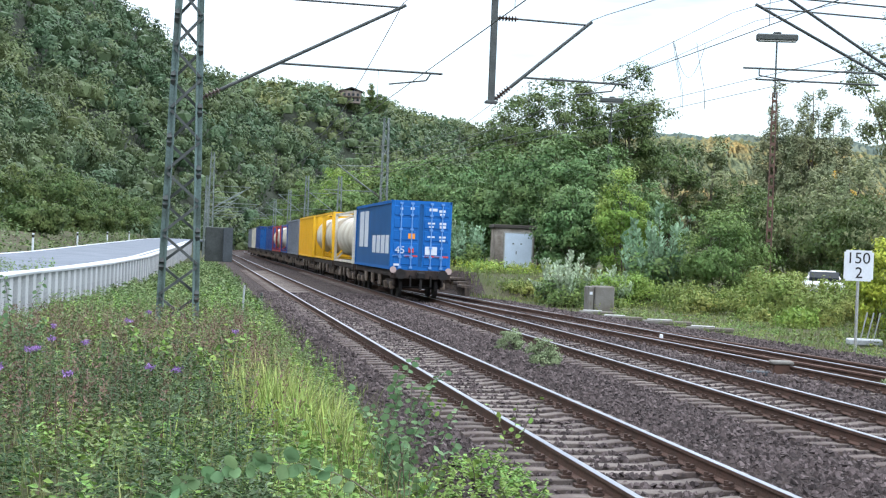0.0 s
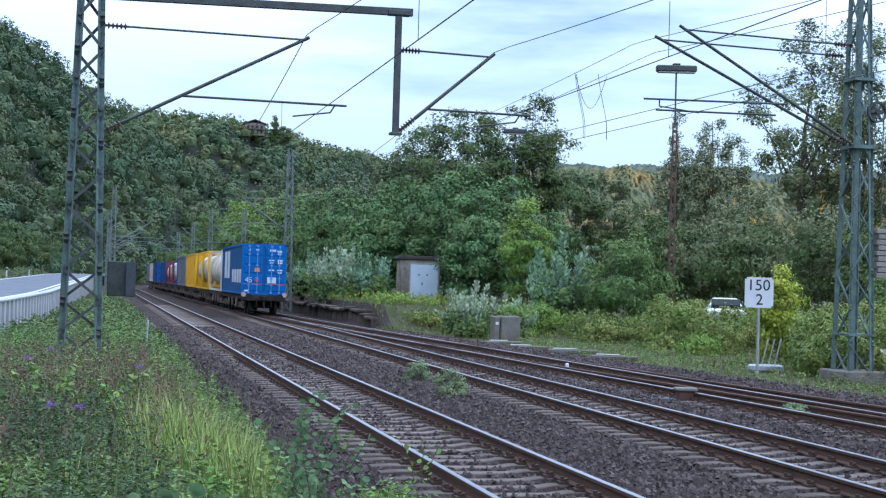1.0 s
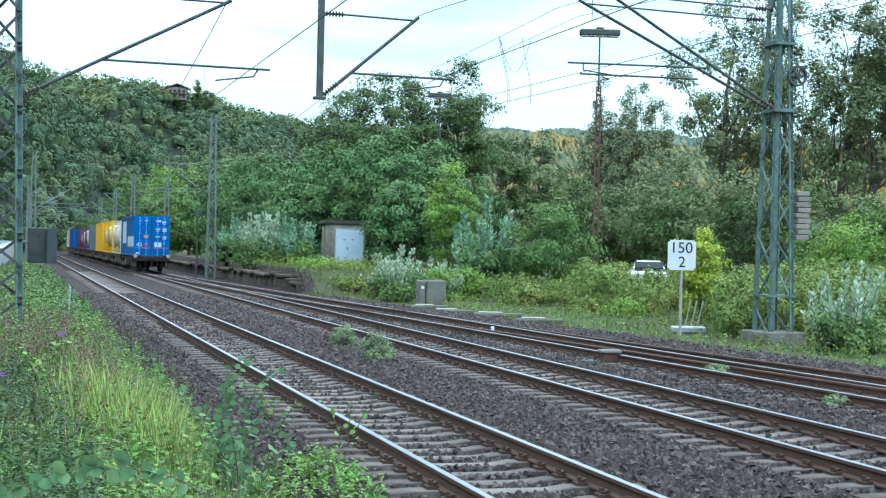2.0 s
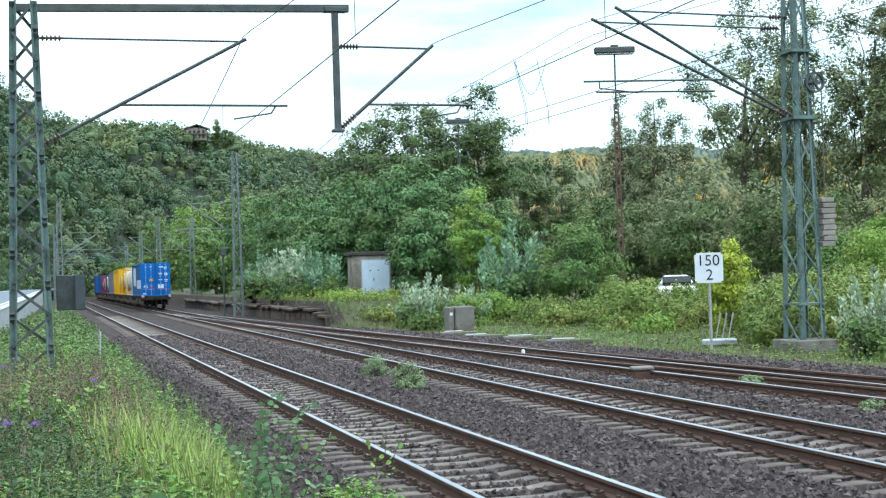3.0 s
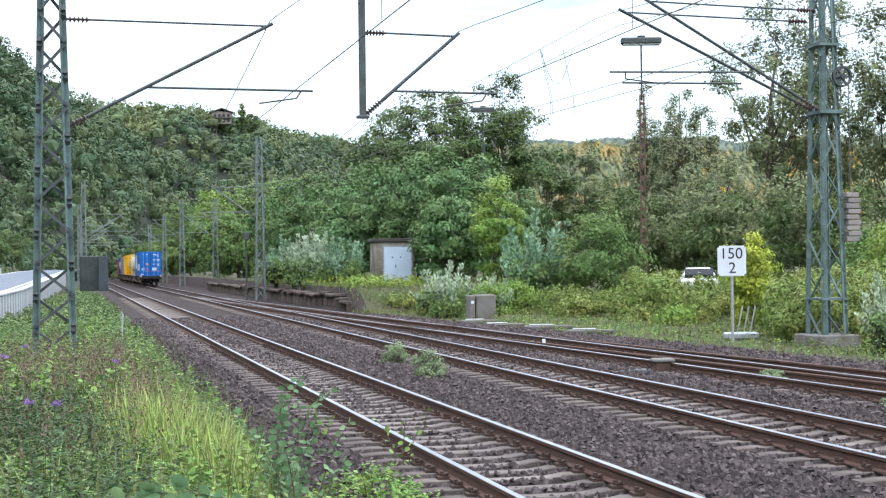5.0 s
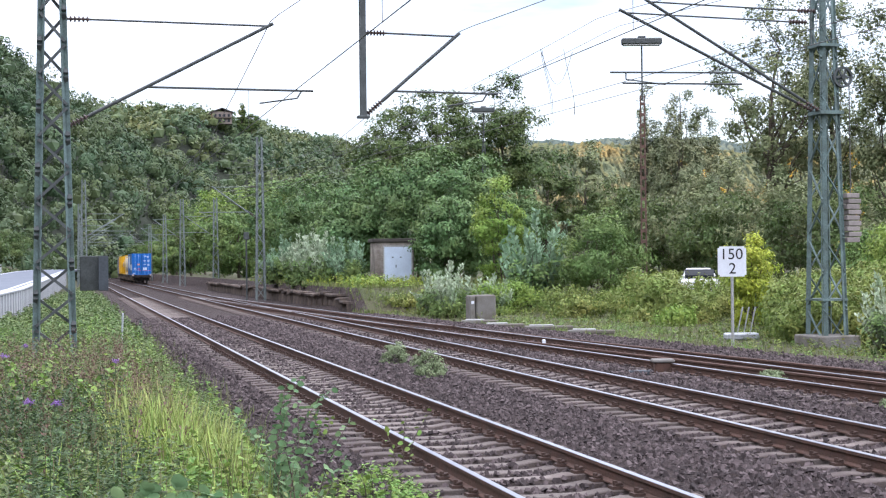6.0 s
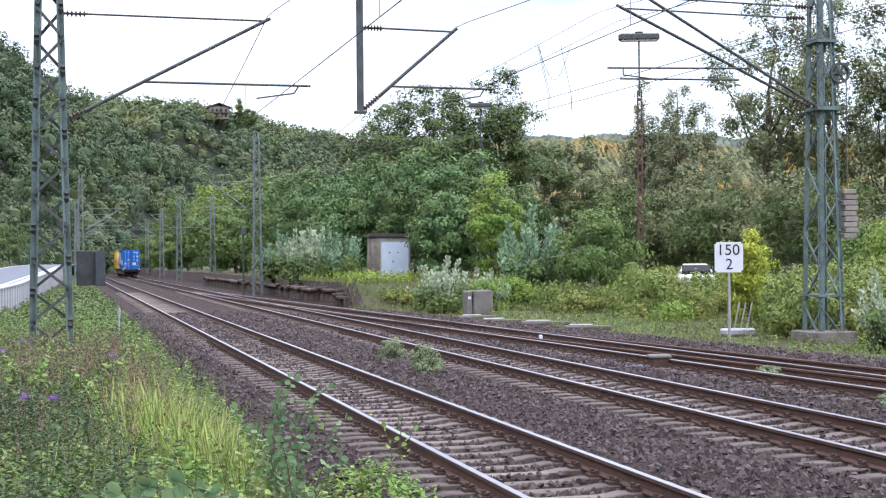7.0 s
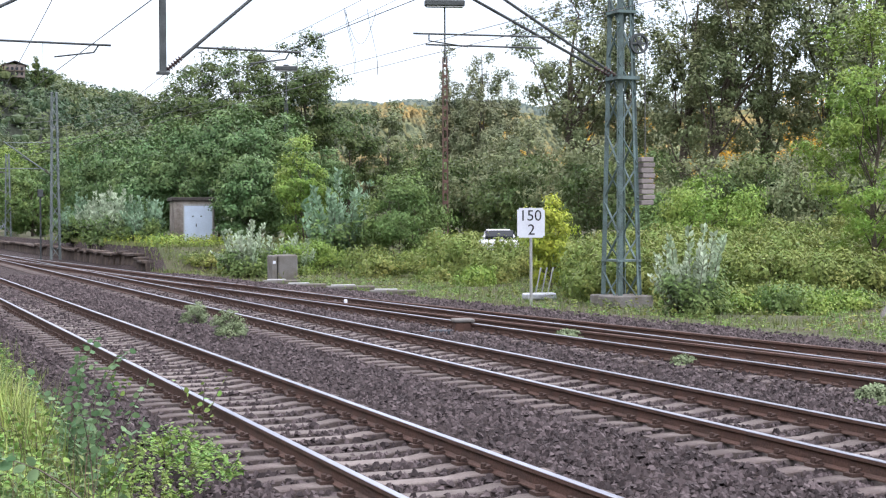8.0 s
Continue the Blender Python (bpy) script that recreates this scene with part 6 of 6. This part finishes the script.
def stalk(pts, r0, r1):
    """One connected thin stem through the points."""
    v, f = [], []
    for i, p in enumerate(pts):
        r = r0 + (r1 - r0) * i / (len(pts) - 1)
        for k in range(4):
            v.append(p + r * np.array([math.cos(k * 1.5708), math.sin(k * 1.5708), 0]))
    for i in range(len(pts) - 1):
        for k in range(4):
            a, b = i * 4 + k, i * 4 + (k + 1) % 4
            f.append((a, b, b + 4, a + 4))
    return v, f


def sprig(s, o, stems, h, leaf, size, label, seed, spread=0.35, per=16, arch=0.35):
    """Young shoots with separate leaves on thin bending stems."""
    rng = np.random.default_rng(seed)
    p0 = P(s, o, float(ground_z(s, o)))
    root = empty("young_shoots", pose(*p0), label, "plant", "young shoots")
    for k in range(stems):
        a = rng.uniform(0, 6.28)
        hh = h * rng.uniform(0.55, 1.1)
        d = np.array([math.cos(a), math.sin(a), 0])
        b = d * spread * rng.uniform(0, 0.6)
        pts = [b + d * arch * hh * t * t + np.array([0, 0, hh * (t - 0.12 * t * t)]) for t in np.linspace(0, 1, 7)]
        v, f = stalk(pts, 0.007, 0.002)
        st = mesh_np("stem", np.array(v), np.array(f), M["bark"], root)
        lv, lf = [], []
        for j in range(per):
            t = 0.12 + 0.88 * j / (per - 1)
            q = np.array([np.interp(t, np.linspace(0, 1, 7), [x[c] for x in pts]) for c in range(3)])
            an = a + (j % 2) * math.pi + rng.normal(0, 0.7) + 1.57
            u = np.array([math.cos(an), math.sin(an), rng.uniform(-0.35, 0.35)])
            u /= np.linalg.norm(u)
            w = np.cross(u, rng.normal(0, 1, 3) + np.array([0, 0.8, 0.4]))
            w /= np.linalg.norm(w)
            ln = size * rng.uniform(0.65, 1.2) * (1.15 - 0.4 * t)
            c0 = len(lv)
            for x, y in ((0.1, 0), (0.35, 0.36), (0.75, 0.36), (1.08, 0.0), (0.75, -0.36), (0.35, -0.36)):
                lv.append(q + u * ln * x + w * ln * y + np.array([0, 0, -0.12 * ln * x * x + 0.10 * abs(y) * ln]))
            lf += [(c0, c0 + 1, c0 + 2, c0 + 3), (c0, c0 + 3, c0 + 4, c0 + 5)]
        mesh_np("leaves", np.array(lv), np.array(lf), L[leaf], st)
    return root


sprig(12.0, 1.55, 9, 1.4, "round", 0.085, "blue-green leafy shoots at the ballast edge", 601, 0.3, 34)
sprig(11.6, 1.75, 8, 1.3, "round", 0.08, "blue-green leafy shoots at the ballast edge", 602, 0.3, 30)
sprig(11.2, 1.25, 6, 0.9, "lush", 0.065, "green leafy shoots at the ballast edge", 603, 0.3, 28)
sprig(12.6, 1.95, 5, 0.7, "lush", 0.06, "green leafy shoots at the ballast edge", 604, 0.3, 26)
sprig(10.8, 1.6, 5, 0.7, "lush", 0.065, "green leafy shoots on the bank", 605, 0.3, 24)
sprig(16.4, 3.65, 3, 0.75, "lush", 0.09, "small leafy shoot growing beside the rail", 606, 0.25, 9)
sprig(19.5, 3.3, 3, 0.5, "lush", 0.08, "small leafy shoot growing beside the rail", 607, 0.25, 8)
sprig(14.4, 2.9, 4, 0.35, "lush", 0.07, "low leafy shoots creeping over the ballast", 608, 0.5, 9)
sprig(20.0, -2.3, 6, 1.45, "round", 0.09, "tall leafy shoots among the weeds", 609, 0.4, 30)
sprig(16.2, 0.1, 6, 0.9, "lush", 0.10, "bright broad-leaved shoots among the weeds", 610, 0.4, 30)
sprig(17.0, -0.5, 6, 0.9, "lush", 0.10, "bright broad-leaved shoots among the weeds", 611, 0.4, 30)


def arching_branch():
    """A long branch bending over towards the line, with big round leaves."""
    rng = np.random.default_rng(700)
    base, tip = P(5.85, 1.15), P(6.25, -0.40)
    z0 = float(ground_z(5.85, 1.15))
    root = empty("arching_branch", pose(base.x, base.y, z0), "arching shoot with large round blue-green leaves", "plant")
    d = np.array([tip.x - base.x, tip.y - base.y, 0])
    pts = [d * t + np.array([0, 0, 1.02 * math.sin(math.pi * (0.01 + 0.76 * t ** 0.6))]) for t in np.linspace(0, 1, 14)]
    v, f = stalk(pts, 0.008, 0.003)
    st = mesh_np("stem", np.array(v), np.array(f), M["bark"], root)
    lv, lf = [], []
    for j in range(46):
        t = 0.32 + 0.68 * j / 45
        q = np.array([np.interp(t, np.linspace(0, 1, 14), [x[c] for x in pts]) for c in range(3)])
        u = np.array([rng.normal(0, 0.5), -0.5 + rng.normal(0, 0.4), (0.25 if j % 2 else -0.75) + rng.normal(0, 0.25)])
        u /= np.linalg.norm(u)
        w = np.cross(u, (0.2, 1.0, 0.15))
        w /= np.linalg.norm(w)
        ln = 0.072 * rng.uniform(0.6, 1.15)
        c0 = len(lv)
        for k in range(8):
            a = 2 * math.pi * k / 8
            lv.append(q + u * ln * (0.58 - 0.5 * math.cos(a)) + w * ln * 0.45 * math.sin(a) + np.array([0, 0.02 * math.cos(2 * a) * ln * 4, 0]))
        lf.append(tuple(c0 + k for k in range(8)))
    mesh_np("leaves", np.array(lv), np.array(lf), L["round"], st)


arching_branch()


def thistle(s, o, h, seed):
    rng = np.random.default_rng(seed)
    p = P(s, o, float(ground_z(s, o)))
    root = empty("thistle", pose(*p), "tall thistle with a purple flower head", "flower", "thistles")
    v, f = [], []
    limb(v, f, (0, 0, 0), (rng.normal(0, 0.06), rng.normal(0, 0.06), h), 0.006, 0.004, rng, 4, 0.05, 4)
    mesh_np("stem", np.array(v), np.array(f), L["darkweed"], root)
    top = np.mean(v[-4:], 0)
    c = top + rng.normal(0, 1, (34, 3)) * np.array([0.017, 0.017, 0.010])
    a, b = quads(c, 0.035, 0.014, rng, up=1.0)
    mesh_np("flower_head", a, b, L["thistle"], root)


THISTLES = [(20.6, -0.67), (16.7, -0.68), (14.9, -1.31), (12.8, -1.16), (12.5, -0.91), (11.7, -1.16), (11.6, -1.31), (14.9, 0.40), (10.0, -1.22), (10.1, -0.17), (10.25, -0.26), (9.7, -0.76), (13.5, -2.0), (15.5, -2.2)]
for i, (s, o) in enumerate(THISTLES):
    thistle(s, o, 0.85, 800 + i)


def motions():
    run_train()


motions()
